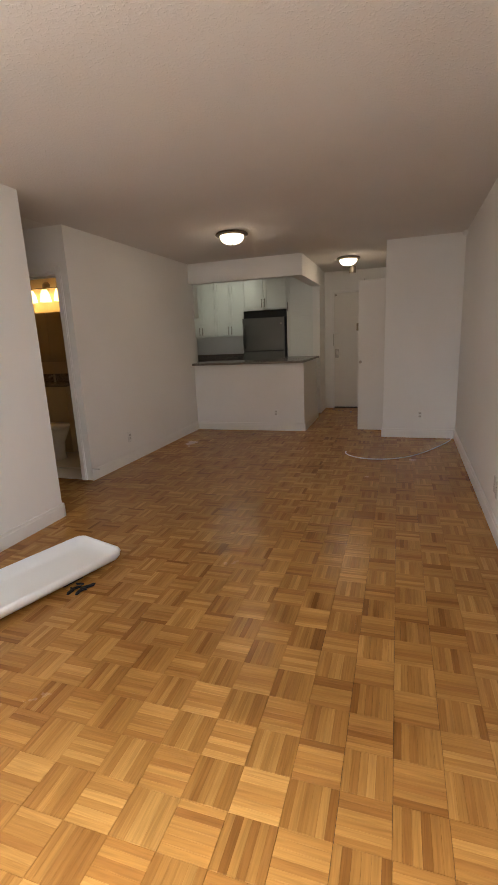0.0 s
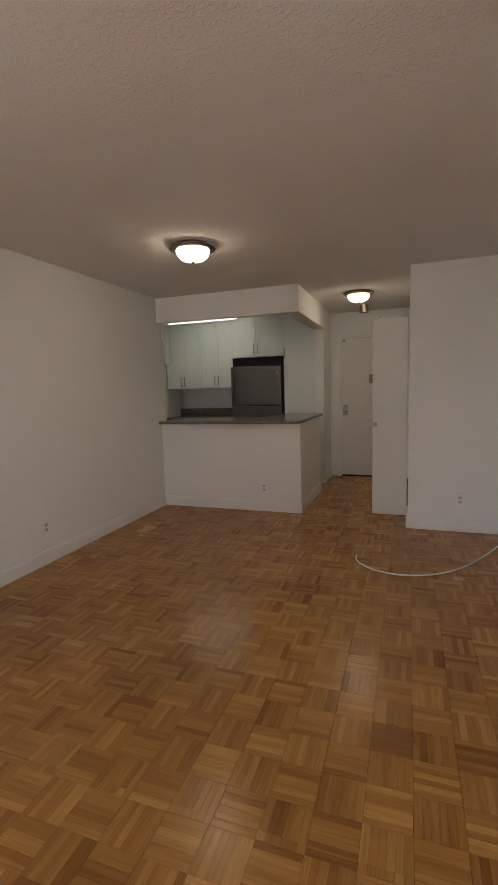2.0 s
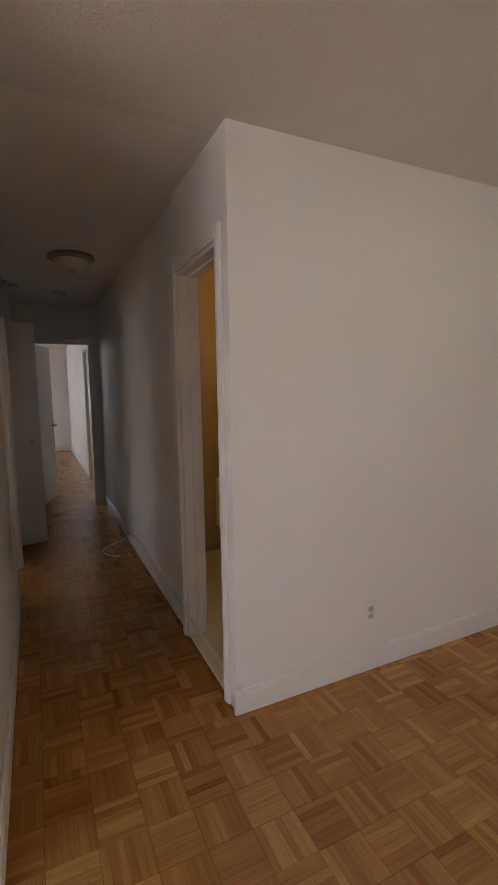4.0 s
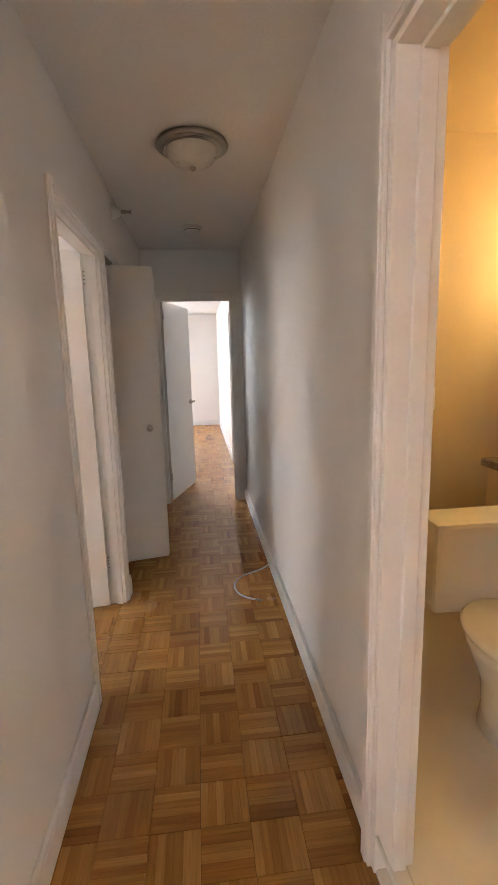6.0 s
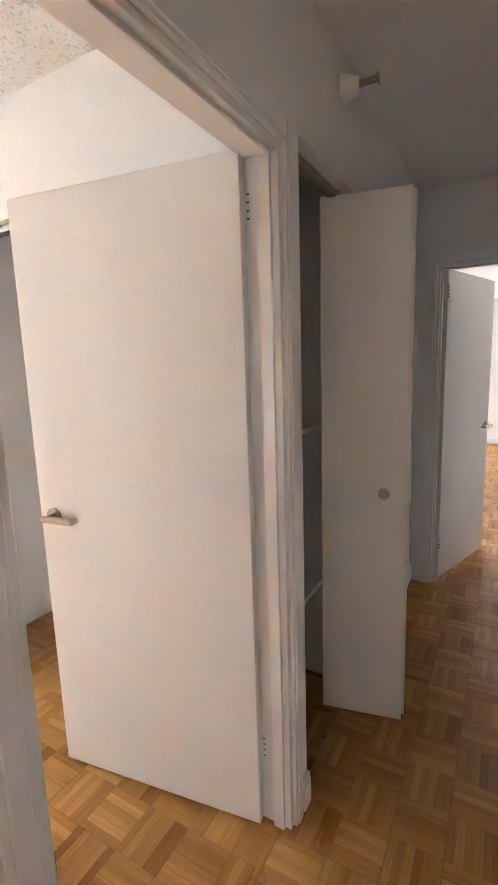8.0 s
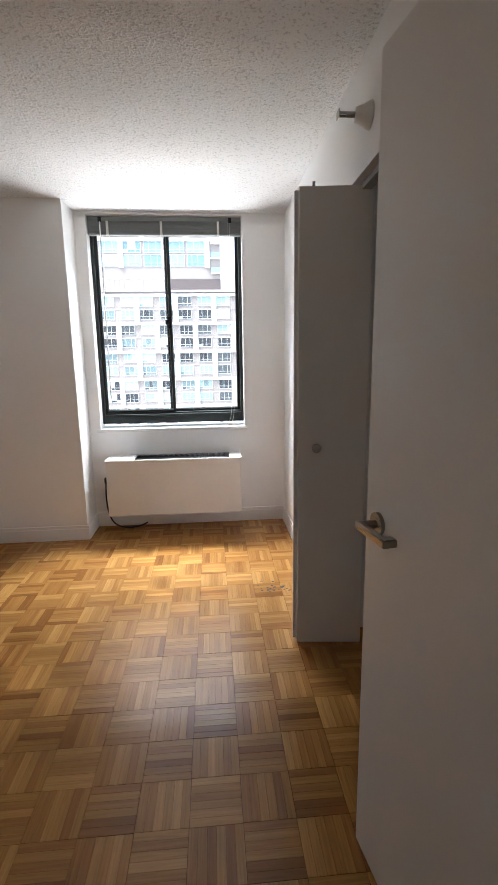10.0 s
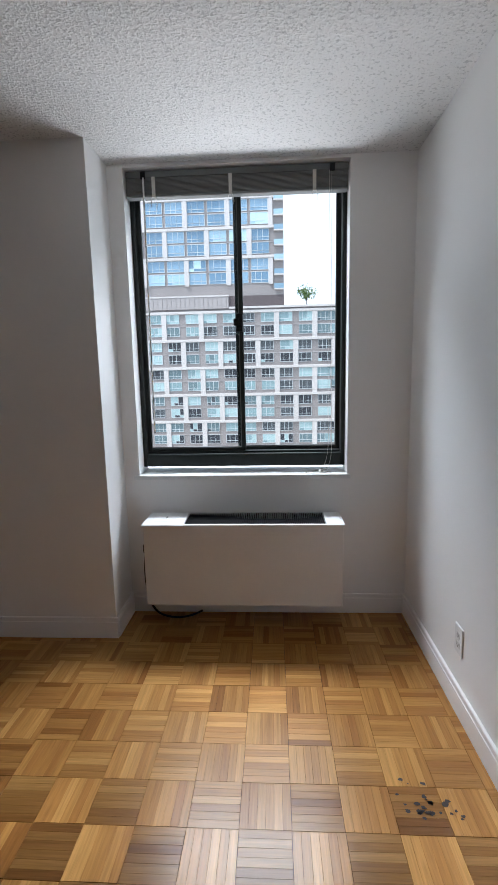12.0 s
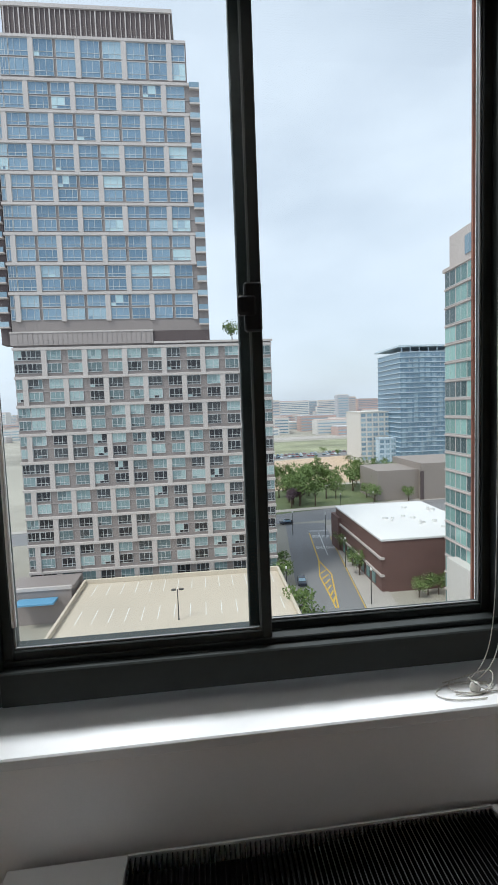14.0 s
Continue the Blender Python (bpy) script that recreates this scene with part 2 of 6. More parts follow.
M_WALL = surface("wall_paint", (0.86, 0.85, 0.835), 0.6, vary=0.035, scale=1.1, grain=220, bump=0.12, depth=0.0006)
M_TRIM = surface("trim_paint", (0.86, 0.85, 0.835), 0.38, vary=0.04, scale=2.0, grain=90, bump=0.05, depth=0.0006)
M_DOOR = surface("door_paint", (0.78, 0.755, 0.72), 0.42, vary=0.045, scale=1.4, grain=150, bump=0.06, depth=0.0006)
M_DOOR_EDGE = surface("door_edge_paint", (0.8, 0.79, 0.77), 0.45, vary=0.04, bump=0.05)
M_CEIL = stucco("ceiling_stucco", (0.78, 0.75, 0.73), 70, 0.0012, low=0.46, high=0.74)
M_CEIL_HALL = stucco("ceiling_worn_stucco", (0.84, 0.82, 0.80), 105, 0.0009)
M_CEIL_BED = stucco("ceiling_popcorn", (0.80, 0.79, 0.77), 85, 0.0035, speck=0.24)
M_CEIL_PLAIN = surface("ceiling_paint", (0.82, 0.81, 0.795), 0.8, vary=0.04, scale=0.9, grain=120, bump=0.08)
M_OAK = oak("parquet_oak")
M_JOINT = surface("parquet_joint", (0.045, 0.024, 0.012), 0.8, bump=0)
M_CAB = surface("cabinet_lacquer", (0.80, 0.82, 0.80), 0.35, vary=0.02, bump=0.02)
M_GRANITE = granite("granite_pink_grey", (0.09, 0.078, 0.072), (0.20, 0.165, 0.145), (0.36, 0.31, 0.28))
M_STEEL = steel("brushed_steel", (0.18, 0.18, 0.17), 0.3)
M_NICKEL = steel("satin_nickel", (0.40, 0.37, 0.33), 0.28)
M_BRONZE = steel("brushed_bronze", (0.30, 0.26, 0.22), 0.35)
M_BLACK = surface("black_plastic", (0.010, 0.010, 0.011), 0.6, vary=0.2, bump=0.05, spec=0.2)
M_FRAME = surface("dark_anodised_frame", (0.026, 0.031, 0.030), 0.55, vary=0.25, scale=6, bump=0.04, spec=0.25)
M_PLASTIC = surface("white_plastic", (0.78, 0.78, 0.76), 0.35, vary=0.03, bump=0.0)
M_PLATE = surface("glossy_white_plate", (0.90, 0.90, 0.89), 0.2, vary=0.02, bump=0.0)
M_SOCKET = surface("aged_socket_plastic", (0.58, 0.57, 0.54), 0.35, vary=0.04, bump=0.0)
M_DARK_GAP = surface("dark_recess", (0.02, 0.02, 0.02), 0.7, bump=0)
M_TILE = surface("kitchen_floor_tile", (0.30, 0.31, 0.28), 0.35, vary=0.1, scale=8)
M_GLASS = pane_glass("window_glass")
M_LAMP_ON = glow("lit_frosted_glass", (1.0, 0.85, 0.64), LAMP_E)
M_LAMP_OFF = surface("frosted_glass", (0.66, 0.65, 0.61), 0.3, vary=0.12, scale=9, grain=30, bump=0.02)
M_TUBE = glow("fluorescent_diffuser", (0.93, 1.0, 0.86), TUBE_E)
M_BATH_LAMP = glow("vanity_glass", (1.0, 0.66, 0.26), BATH_E)
M_CABLE = surface("white_cable_sheath", (0.78, 0.78, 0.76), 0.4, bump=0)
M_BLIND = surface("grey_blind_slat", (0.17, 0.175, 0.17), 0.45, vary=0.08, bump=0)
M_CORD = surface("cord", (0.62, 0.60, 0.55), 0.7, bump=0)
M_SILL = surface("sill_paint", (0.78, 0.785, 0.78), 0.45, vary=0.04, scale=4, bump=0.04)
M_TRAY = surface("white_moulded_plastic", (0.80, 0.82, 0.83), 0.3, vary=0.02, bump=0.02)
# warm lamplight is mixed into this base colour of walls, ceiling and vanity
M_BATH = surface("lamplight_tinted_bathroom", (0.62, 0.50, 0.33), 0.5, vary=0.05)
M_CERAMIC = surface("ceramic", (0.80, 0.77, 0.70), 0.12, vary=0.02, bump=0)
M_STAIN = surface("dark_stain", (0.05, 0.035, 0.025), 0.7, vary=0.3, bump=0.1)


# ---- building helpers ----
def bm_box(bm, x0, x1, y0, y1, z0, z1, bevel=0.0, segs=1):
    x0, x1 = min(x0, x1), max(x0, x1)
    y0, y1 = min(y0, y1), max(y0, y1)
    z0, z1 = min(z0, z1), max(z0, z1)
    m = Matrix.Translation(((x0 + x1) / 2, (y0 + y1) / 2, (z0 + z1) / 2)) @ Matrix.Diagonal((x1 - x0, y1 - y0, z1 - z0, 1))
    r = bmesh.ops.create_cube(bm, size=1, matrix=m)
    if bevel:
        es = list({e for v in r["verts"] for e in v.link_edges})
        bmesh.ops.bevel(bm, geom=es, offset=bevel, segments=segs, affect="EDGES", profile=0.6)
    return bm


def box(*a, bevel=0.0, segs=1):
    return bm_box(bmesh.new(), *a, bevel=bevel, segs=segs)


def bm_cyl(bm, p0, p1, r0, r1=None, n=16):
    r1 = r0 if r1 is None else r1
    a, b = Vector(p0), Vector(p1)
    q = (b - a).to_track_quat("Z", "Y").to_matrix().to_4x4()
    m = Matrix.Translation((a + b) / 2) @ q
    bmesh.ops.create_cone(bm, cap_ends=True, segments=n, radius1=r0, radius2=r1, depth=(b - a).length, matrix=m)
    return bm


def cyl(p0, p1, r0, r1=None, n=16):
    return bm_cyl(bmesh.new(), p0, p1, r0, r1, n)


def bm_lathe(bm, profile, n=40, m=None):
    """Turn a list of (radius, z) about the z axis."""
    rings = []
    for r, z in profile:
        if r < 1e-5:
            rings.append([bm.verts.new((0, 0, z))])
        else:
            rings.append([bm.verts.new((r * math.cos(2 * math.pi * i / n), r * math.sin(2 * math.pi * i / n), z)) for i in range(n)])
    for a, b in zip(rings, rings[1:]):
        for i in range(n):
            j = (i + 1) % n
            if len(a) == 1 and len(b) == 1:
                continue
            if len(a) == 1:
                bm.faces.new((a[0], b[i], b[j]))
            elif len(b) == 1:
                bm.faces.new((a[i], b[0], a[j]))
            else:
                bm.faces.new((a[i], b[i], b[j], a[j]))
    bmesh.ops.recalc_face_normals(bm, faces=bm.faces)
    if m is not None:
        bmesh.ops.transform(bm, matrix=m, verts=bm.verts)
    return bm


def mesh_of(name, bm, material, smooth=False):
    me = bpy.data.meshes.new(name)
    bm.to_mesh(me)
    bm.free()
    me.materials.append(material)
    if smooth:
        for f in me.polygons:
            f.use_smooth = True
    return me


def part(name, bm, material, parent=None, label="", smooth=False):
    ob = new(name, mesh_of(name, bm, material, smooth))
    if parent is not None:
        ob.parent = parent
    if label:
        ob["label"] = label
    return ob


def thing(name, label, category, at=None, group="", kind=""):
    ob = new(name)
    ob.empty_display_size = 0.1
    if at is not None:
        ob.matrix_world = at
    return tagged(ob, label, category, group, kind)


def structure(name, bm, material, label="", category=""):
    return tagged(part(name, bm, material), label, category, kind="structure")


def tube(name, pts, radius, material, parent=None, res=3, cyclic=False):
    """A round cable through smooth points."""
    cu = bpy.data.curves.new(name, "CURVE")
    cu.dimensions, cu.bevel_depth, cu.bevel_resolution, cu.resolution_u = "3D", radius, res, 8
    sp = cu.splines.new("NURBS")
    sp.points.add(len(pts) - 1)
    for q, co in zip(sp.points, pts):
        q.co = (*co, 1)
    sp.order_u, sp.use_endpoint_u, sp.use_cyclic_u = min(4, len(pts)), True, cyclic
    tmp = bpy.data.objects.new(name, cu)
    me = bpy.data.meshes.new_from_object(tmp)
    bpy.data.objects.remove(tmp)
    bpy.data.curves.remove(cu)
    me.materials.clear()
    me.materials.append(material)
    for f in me.polygons:
        f.use_smooth = True
    ob = new(name, me)
    if parent is not None:
        ob.parent = parent
    return ob


def bm_wall(axis, c0, c1, a0, a1, z0, z1, openings=()):
    """A wall that runs along axis from a0 to a1, between c0 and c1 across, with openings (from, to, bottom, top)."""
    bm = bmesh.new()
    a0, a1 = min(a0, a1), max(a0, a1)

    def put(p, q, zb, zt):
        if q - p > 1e-4 and zt - zb > 1e-4:
            bm_box(bm, p, q, c0, c1, zb, zt) if axis == "x" else bm_box(bm, c0, c1, p, q, zb, zt)

    at = a0
    for p, q, zb, zt in sorted((min(o[0], o[1]), max(o[0], o[1]), o[2], o[3]) for o in openings):
        put(at, p, z0, z1)
        put(p, q, z0, zb)
        put(p, q, zt, z1)
        at = q
    put(at, a1, z0, z1)
    return bm


H = 2.44
# added fill lamp, hidden above the window head, boosts the daylight indoors
lamp("bedroom_window_daylight", "AREA", look((-4.42, -3.3, 5.5), (-4.42, 1.0, 0.6)), BED_W, (0.9, 0.95, 1.0), size=(6.5, 1.3))
# added fill lamp, hidden below the sill, brightens the bedroom ceiling
lamp("bedroom_ground_light", "AREA", look((-4.42, -3.1, -1.15), (-4.42, 0.5, 2.3)), FILL_LOW_W, (0.96, 0.97, 1.0), size=(5.2, 1.1))

# ---- setting: walls, floors, ceilings ----
WS = 0.10
# the east wall stands a little out of square
LEAN = Matrix.Translation((0.68, 6.0, 0)) @ Matrix.Rotation(radians(-1.3), 4, "Z") @ Matrix.Translation((-0.68, -6.0, 0))
structure("wall_living_east", bm_wall("y", 0.68, 0.80, -1.2, 6.0, -0.02, H), M_WALL, "white painted wall of the living room", "wall").matrix_world = LEAN
structure("wall_living_window", bm_wall("x", -1.0, -0.75, -2.61, 0.68, -0.02, H, [(-2.2, 0.3, 0.8, 2.3)]), M_WALL, "white wall with the living room window", "wall")
structure("wall_living_west", bm_wall("y", -2.72, -2.61, -0.75, 2.70, -0.02, H), M_WALL, "white painted partition beside the hallway mouth", "wall")
structure("wall_hall_south", bm_wall("x", 2.60, 2.70, -7.185, -2.72, -0.02, H, [(-5.285, -4.47, -0.02, 1.995), (-6.02, -5.395, -0.02, 2.06)]), M_WALL, "white hallway wall with bedroom door and linen closet", "wall")
structure("wall_hall_north_near", bm_wall("x", 3.605, 3.72, -3.74, -3.105, -0.02, H, [(-3.69, -3.105, -0.02, 2.035)]), M_WALL, "white hallway wall round the bathroom door", "wall")
structure("wall_hall_north", bm_wall("x", 3.63, 3.74, -13.1, -3.74, -0.02, H, [(-8.97, -8.14, -0.02, 2.035)]), M_WALL, "long white hallway wall", "wall")
structure("wall_hall_end", bm_wall("y", -7.285, -7.185, 2.60, 3.63, -0.02, H, [(2.82, 3.54, -0.02, 2.01)]), M_WALL, "white wall round the door at the end of the hallway", "wall")
structure("wall_living_northwest", bm_wall("y", -3.105, -2.985, 3.605, 6.39, -0.02, H), M_WALL, "white painted wall of the living room beside the kitchen", "wall")
structure("wall_closet_front", bm_wall("x", 6.0, 6.12, -0.2, 0.80, -0.02, H), M_WALL, "white painted wall block beside the entry", "wall")
structure("wall_entry_east", bm_wall("y", -0.2, -0.08, 6.12, 8.45, -0.02, H, [(6.40, 7.30, -0.02, 2.06)]), M_WALL, "white entry wall with a coat closet opening", "wall")
structure("wall_coat_closet_back", bm_wall("y", 0.52, 0.62, 6.12, 8.45, -0.02, H), M_WALL, "white back wall of the coat closet", "wall")
structure("wall_entry_north", bm_wall("x", 8.45, 8.60, -1.32, 0.62, -0.02, H, [(-1.17, -0.27, -0.02, 2.09)]), M_WALL, "white wall round the apartment door", "wall")
structure("wall_kitchen_east", bm_wall("y", -1.44, -1.32, 7.87, 8.60, -0.02, H), M_WALL, "white wall stub between kitchen and entry", "wall")
structure("wall_kitchen_north", bm_wall("x", 8.60, 8.72, -4.07, -1.32, -0.02, H), M_WALL, "white kitchen wall behind the cabinets", "wall")
structure("wall_kitchen_west", bm_wall("y", -4.07, -3.95, 6.39, 8.60, -0.02, H), M_WALL, "white kitchen side wall", "wall")
structure("wall_kitchen_south", bm_wall("x", 6.27, 6.39, -4.07, -3.105, -0.02, H), M_WALL, "white kitchen wall behind the bathroom", "wall")
structure("wall_outer_corridor", bm_wall("x", 9.9, 10.0, -1.5, 0.7, -0.02, H), M_WALL, "plain wall beyond the apartment door", "wall")
# bedroom
structure("wall_bedroom_west", bm_wall("y", -5.42, -5.33, -0.806, 2.60, -0.02, H, [(0.88, 1.95, -0.02, 2.04)]), M_WALL, "white bedroom wall with a closet opening", "wall")
structure("wall_bedroom_window", bm_wall("x", -1.076, -0.806, -5.42, -2.72, -0.02, H, [(-5.007, -3.832, 0.80, 2.425)]), M_WALL, "white bedroom wall round the window", "wall")
structure("pier_bedroom", bm_wall("x", -0.806, -0.528, -3.755, -2.72, -0.02, H), M_WALL, "white boxed-out pier beside the window", "pier")
structure("wall_bedroom_closet_back", bm_wall("y", -6.10, -6.0, 0.73, 2.05, -0.02, H), M_WALL, "plain closet back wall", "wall")
structure("wall_bedroom_closet_side", bm_wall("x", 0.73, 0.83, -6.0, -5.42, -0.02, H), M_WALL, "plain closet side wall", "wall")
structure("wall_linen_back", bm_wall("x", 2.05, 2.15, -6.10, -5.42, -0.02, H), M_WALL, "plain back wall of the linen closet", "wall")
structure("wall_linen_side", bm_wall("y", -6.12, -6.02, 2.15, 2.60, -0.02, H), M_WALL, "plain side wall of the linen closet", "wall")
# far room
structure("wall_far_west", bm_wall("y", -13.1, -13.0, -0.75, 3.63, -0.02, H, [(0.3, 1.9, 0.8, 2.3)]), M_WALL, "white end wall of the far room", "wall")
structure("wall_far_south", bm_wall("x", -1.0, -0.75, -13.1, -7.285, -0.02, H), M_WALL, "white window wall of the far room", "wall")
structure("wall_far_east", bm_wall("y", -7.285, -7.185, -0.75, 2.60, -0.02, H), M_WALL, "white partition of the far room", "wall")
structure("wall_far_closet_back", bm_wall("x", 4.40, 4.5, -9.2, -7.9, -0.02, H), M_WALL, "plain wall behind the far doorway", "wall")
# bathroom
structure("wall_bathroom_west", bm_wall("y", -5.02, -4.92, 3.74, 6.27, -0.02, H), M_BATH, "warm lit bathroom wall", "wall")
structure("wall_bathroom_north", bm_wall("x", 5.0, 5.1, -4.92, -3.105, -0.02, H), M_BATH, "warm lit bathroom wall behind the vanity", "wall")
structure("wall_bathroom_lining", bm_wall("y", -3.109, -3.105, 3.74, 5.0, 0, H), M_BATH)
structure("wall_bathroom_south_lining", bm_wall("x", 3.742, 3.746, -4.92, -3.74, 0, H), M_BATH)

# floor slabs under the parquet
structure("floor_base", box(-13.1, 0.8, -1.076, 10.0, -0.2, -0.010), M_JOINT, "dark bed under the parquet", "floor")
structure("floor_kitchen", box(-3.95, -1.36, 6.39, 8.60, -0.009, 0.004), M_TILE, "grey-green kitchen floor tiles", "floor")
structure("floor_bathroom", box(-4.92, -3.105, 3.70, 5.0, -0.009, 0.012), M_CERAMIC, "cream bathroom floor with a stone threshold", "floor")
bm = bmesh.new()
bm_box(bm, -2.61, 0.80, -1.0, 2.70, H, H + 0.1)
bm_box(bm, -3.11, 0.80, 2.70, 10.0, H, H + 0.1)
structure("ceiling_living", bm, M_CEIL, "sprayed stucco ceiling of the living room", "ceiling")
structure("ceiling_kitchen", box(-4.07, -3.11, 6.27, 8.72, H, H + 0.1), M_CEIL_PLAIN, "plain kitchen ceiling", "ceiling")
structure("ceiling_hall", box(-7.285, -3.11, 2.60, 3.74, H, H + 0.1), M_CEIL_HALL, "smooth white hallway ceiling", "ceiling")
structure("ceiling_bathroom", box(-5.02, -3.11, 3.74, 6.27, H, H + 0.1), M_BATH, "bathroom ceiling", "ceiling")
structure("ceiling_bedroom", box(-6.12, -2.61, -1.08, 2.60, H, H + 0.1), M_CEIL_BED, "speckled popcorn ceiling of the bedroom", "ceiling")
structure("ceiling_far", box(-13.1, -7.285, -1.0, 4.5, H, H + 0.1), M_CEIL_PLAIN, "white ceiling of the far room", "ceiling")
# kitchen soffit and pony wall
bm = bmesh.new()
bm_box(bm, -2.985, -1.30, 6.27, 6.38, 2.16, H - 0.001)
bm_box(bm, -1.46, -1.30, 6.38, 7.87, 2.16, H - 0.001)
structure("soffit_kitchen", bm, M_WALL, "white soffit above the kitchen counter", "soffit")
bm = bmesh.new()
bm_box(bm, -2.985, -1.30, 6.27, 6.39, -0.02, 0.985)
bm_box(bm, -1.42, -1.30, 6.39, 7.42, -0.02, 0.985)
structure("half_wall_kitchen", bm, M_WALL, "white half wall carrying the kitchen counter", "half wall")


# ---- trim ----
BH, BT = 0.115, 0.014


def baseboard(name, axis, face, out, a0, a1, h=BH):
    """A flat skirting board on a wall face, with an eased top edge and a thin cap line."""
    bm = bmesh.new()
    f0, f1 = face + 0.0005 * out, face + BT * out
    if axis == "x":
        bm_box(bm, a0, a1, f0, f1, 0.0, h, bevel=0.003)
        bm_box(bm, a0, a1, f0, f1 + 0.003 * out, 0.0, h * 0.8, bevel=0.002)
    else:
        bm_box(bm, f0, f1, a0, a1, 0.0, h, bevel=0.003)
        bm_box(bm, f0, f1 + 0.003 * out, a0, a1, 0.0, h * 0.8, bevel=0.002)
    return structure(name, bm, M_TRIM, "white painted baseboard", "baseboard")


for axis, face, out, a0, a1 in (
    ("y", -2.61, 1, -0.75, 2.70), ("x", 2.70, 1, -4.415, -2.61 + BT),
    ("x", 2.70, 1, -5.393, -5.342), ("x", 2.70, 1, -7.185, -6.08), ("x", 3.63, -1, -7.185, -3.74), ("y", -2.985, 1, 3.605 - BT, 6.27),
    ("x", 6.27, -1, -2.985 + BT, -1.30 + BT), ("y", -1.30, 1, 6.27, 7.42), ("x", 6.0, -1, -0.2 - BT, 0.68),
    ("y", -0.2, -1, 6.0, 6.38), ("x", 7.87, -1, -1.44, -1.32 + BT), ("y", -1.32, 1, 7.87, 8.45),
    ("y", -5.33, 1, -0.806, 0.87), ("x", -0.806, 1, -5.33 + BT, -3.755), ("y", -3.755, -1, -0.806 + BT, -0.528), ("x", -0.528, 1, -3.755 - BT, -2.72),
    ("y", -2.72, -1, -0.528, 2.60), ("x", 2.60, -1, -4.40, -2.72), ("y", -13.0, 1, -0.75, 3.63), ("x", 3.63, -1, -13.0, -9.03), ("x", 3.63, -1, -8.08, -7.285),
    ("x", 2.15, 1, -6.02, -5.42), ("y", -6.0, 1, 0.88, 2.05),
):
    baseboard("baseboard", axis, face, out, a0, a1)


baseboard("baseboard", "y", 0.68, -1, -0.75, 6.0 - BT).matrix_world = LEAN


def casing(name, axis, face, out, a0, a1, top, w=0.055, t=0.016, sides=(True, True)):
    """Stepped casing round a doorway on one face of its wall."""
    holder = thing(name, "white painted stepped door casing", "door casing", kind="structure")

    def strip(nm, p, q, zb, zt):
        bm = bmesh.new()
        for k, (d, inset) in enumerate(((t * 0.7, 0.0), (t, 0.012))):
            f0, f1 = face + 0.0005 * out, face + d * out
            pp, qq, zz = (p + inset, q - inset, zt) if nm == "side" else (p, q, zt - inset)
            zbb = zb if nm == "side" else zb + inset
            if axis == "x":
                bm_box(bm, pp, qq, f0, f1, zbb, zz, bevel=0.002)
            else:
                bm_box(bm, f0, f1, pp, qq, zbb, zz, bevel=0.002)
        part(nm, bm, M_TRIM, holder)

    a0, a1 = min(a0, a1), max(a0, a1)
    if sides[0]:
        strip("side", a0 - w, a0, 0, top + w)
    if sides[1]:
        strip("side", a1, a1 + w, 0, top + w)
    strip("head", a0, a1, top, top + w)
    return holder


def lining(name, axis, c0, c1, a0, a1, top, stop=True):
    """Jamb boards inside a doorway with the stop bead."""
    holder = thing(name, "white painted door jamb", "door jamb", kind="structure")
    a0, a1 = min(a0, a1), max(a0, a1)
    t = 0.018
    mid = (c0 + c1) / 2

    def put(nm, p, q, d0, d1, zb, zt):
        part(nm, box(p, q, d0, d1, zb, zt, bevel=0.0015) if axis == "x" else box(d0, d1, p, q, zb, zt, bevel=0.0015), M_TRIM, holder)

    put("jamb", a0, a0 + t, c0 + 0.001, c1 - 0.001, 0, top)
    put("jamb", a1 - t, a1, c0 + 0.001, c1 - 0.001, 0, top)
    put("head", a0 + t, a1 - t, c0 + 0.001, c1 - 0.001, top - t, top)
    if stop:
        put("stop", a0 + t, a0 + t + 0.012, mid - 0.006, mid + 0.03, 0, top - t)
        put("stop", a1 - t - 0.012, a1 - t, mid - 0.006, mid + 0.03, 0, top - t)
        put("stop", a0 + t + 0.012, a1 - t - 0.012, mid - 0.006, mid + 0.03, top - t - 0.012, top - t)
    return holder


lining("door_frame_bedroom", "x", 2.60, 2.70, -5.285, -4.47, 1.995)
casing("door_casing_bedroom", "x", 2.70, 1, -5.285, -4.47, 1.995)
casing("door_casing_bedroom_inside", "x", 2.60, -1, -5.285, -4.47, 1.995, sides=(False, True))
lining("door_frame_hall_end", "y", -7.285, -7.185, 2.82, 3.54, 2.01)
casing("door_casing_hall_end", "y", -7.185, 1, 2.82, 3.54, 2.01)
lining("door_frame_bathroom", "x", 3.605, 3.72, -3.69, -3.107, 2.035)
casing("door_casing_bathroom", "x", 3.605, -1, -3.69, -3.107, 2.035)
lining("door_frame_far", "x", 3.63, 3.74, -8.97, -8.14, 2.035)
casing("door_casing_far", "x", 3.63, -1, -8.97, -8.14, 2.035)
lining("door_frame_entry", "x", 8.45, 8.60, -1.17, -0.27, 2.09)
casing("door_casing_entry", "x", 8.45, -1, -1.17, -0.27, 2.09, w=0.045)
bm = box(-6.02, -5.395, 2.63, 2.66, 2.03, 2.058, bevel=0.002)
structure("closet_track_linen", bm, M_NICKEL, "steel bifold track in the closet head", "track")
structure("closet_track_bedroom", box(-5.40, -5.36, 0.88, 1.95, 2.012, 2.038, bevel=0.002), M_NICKEL, "steel bifold track in the closet head", "track")

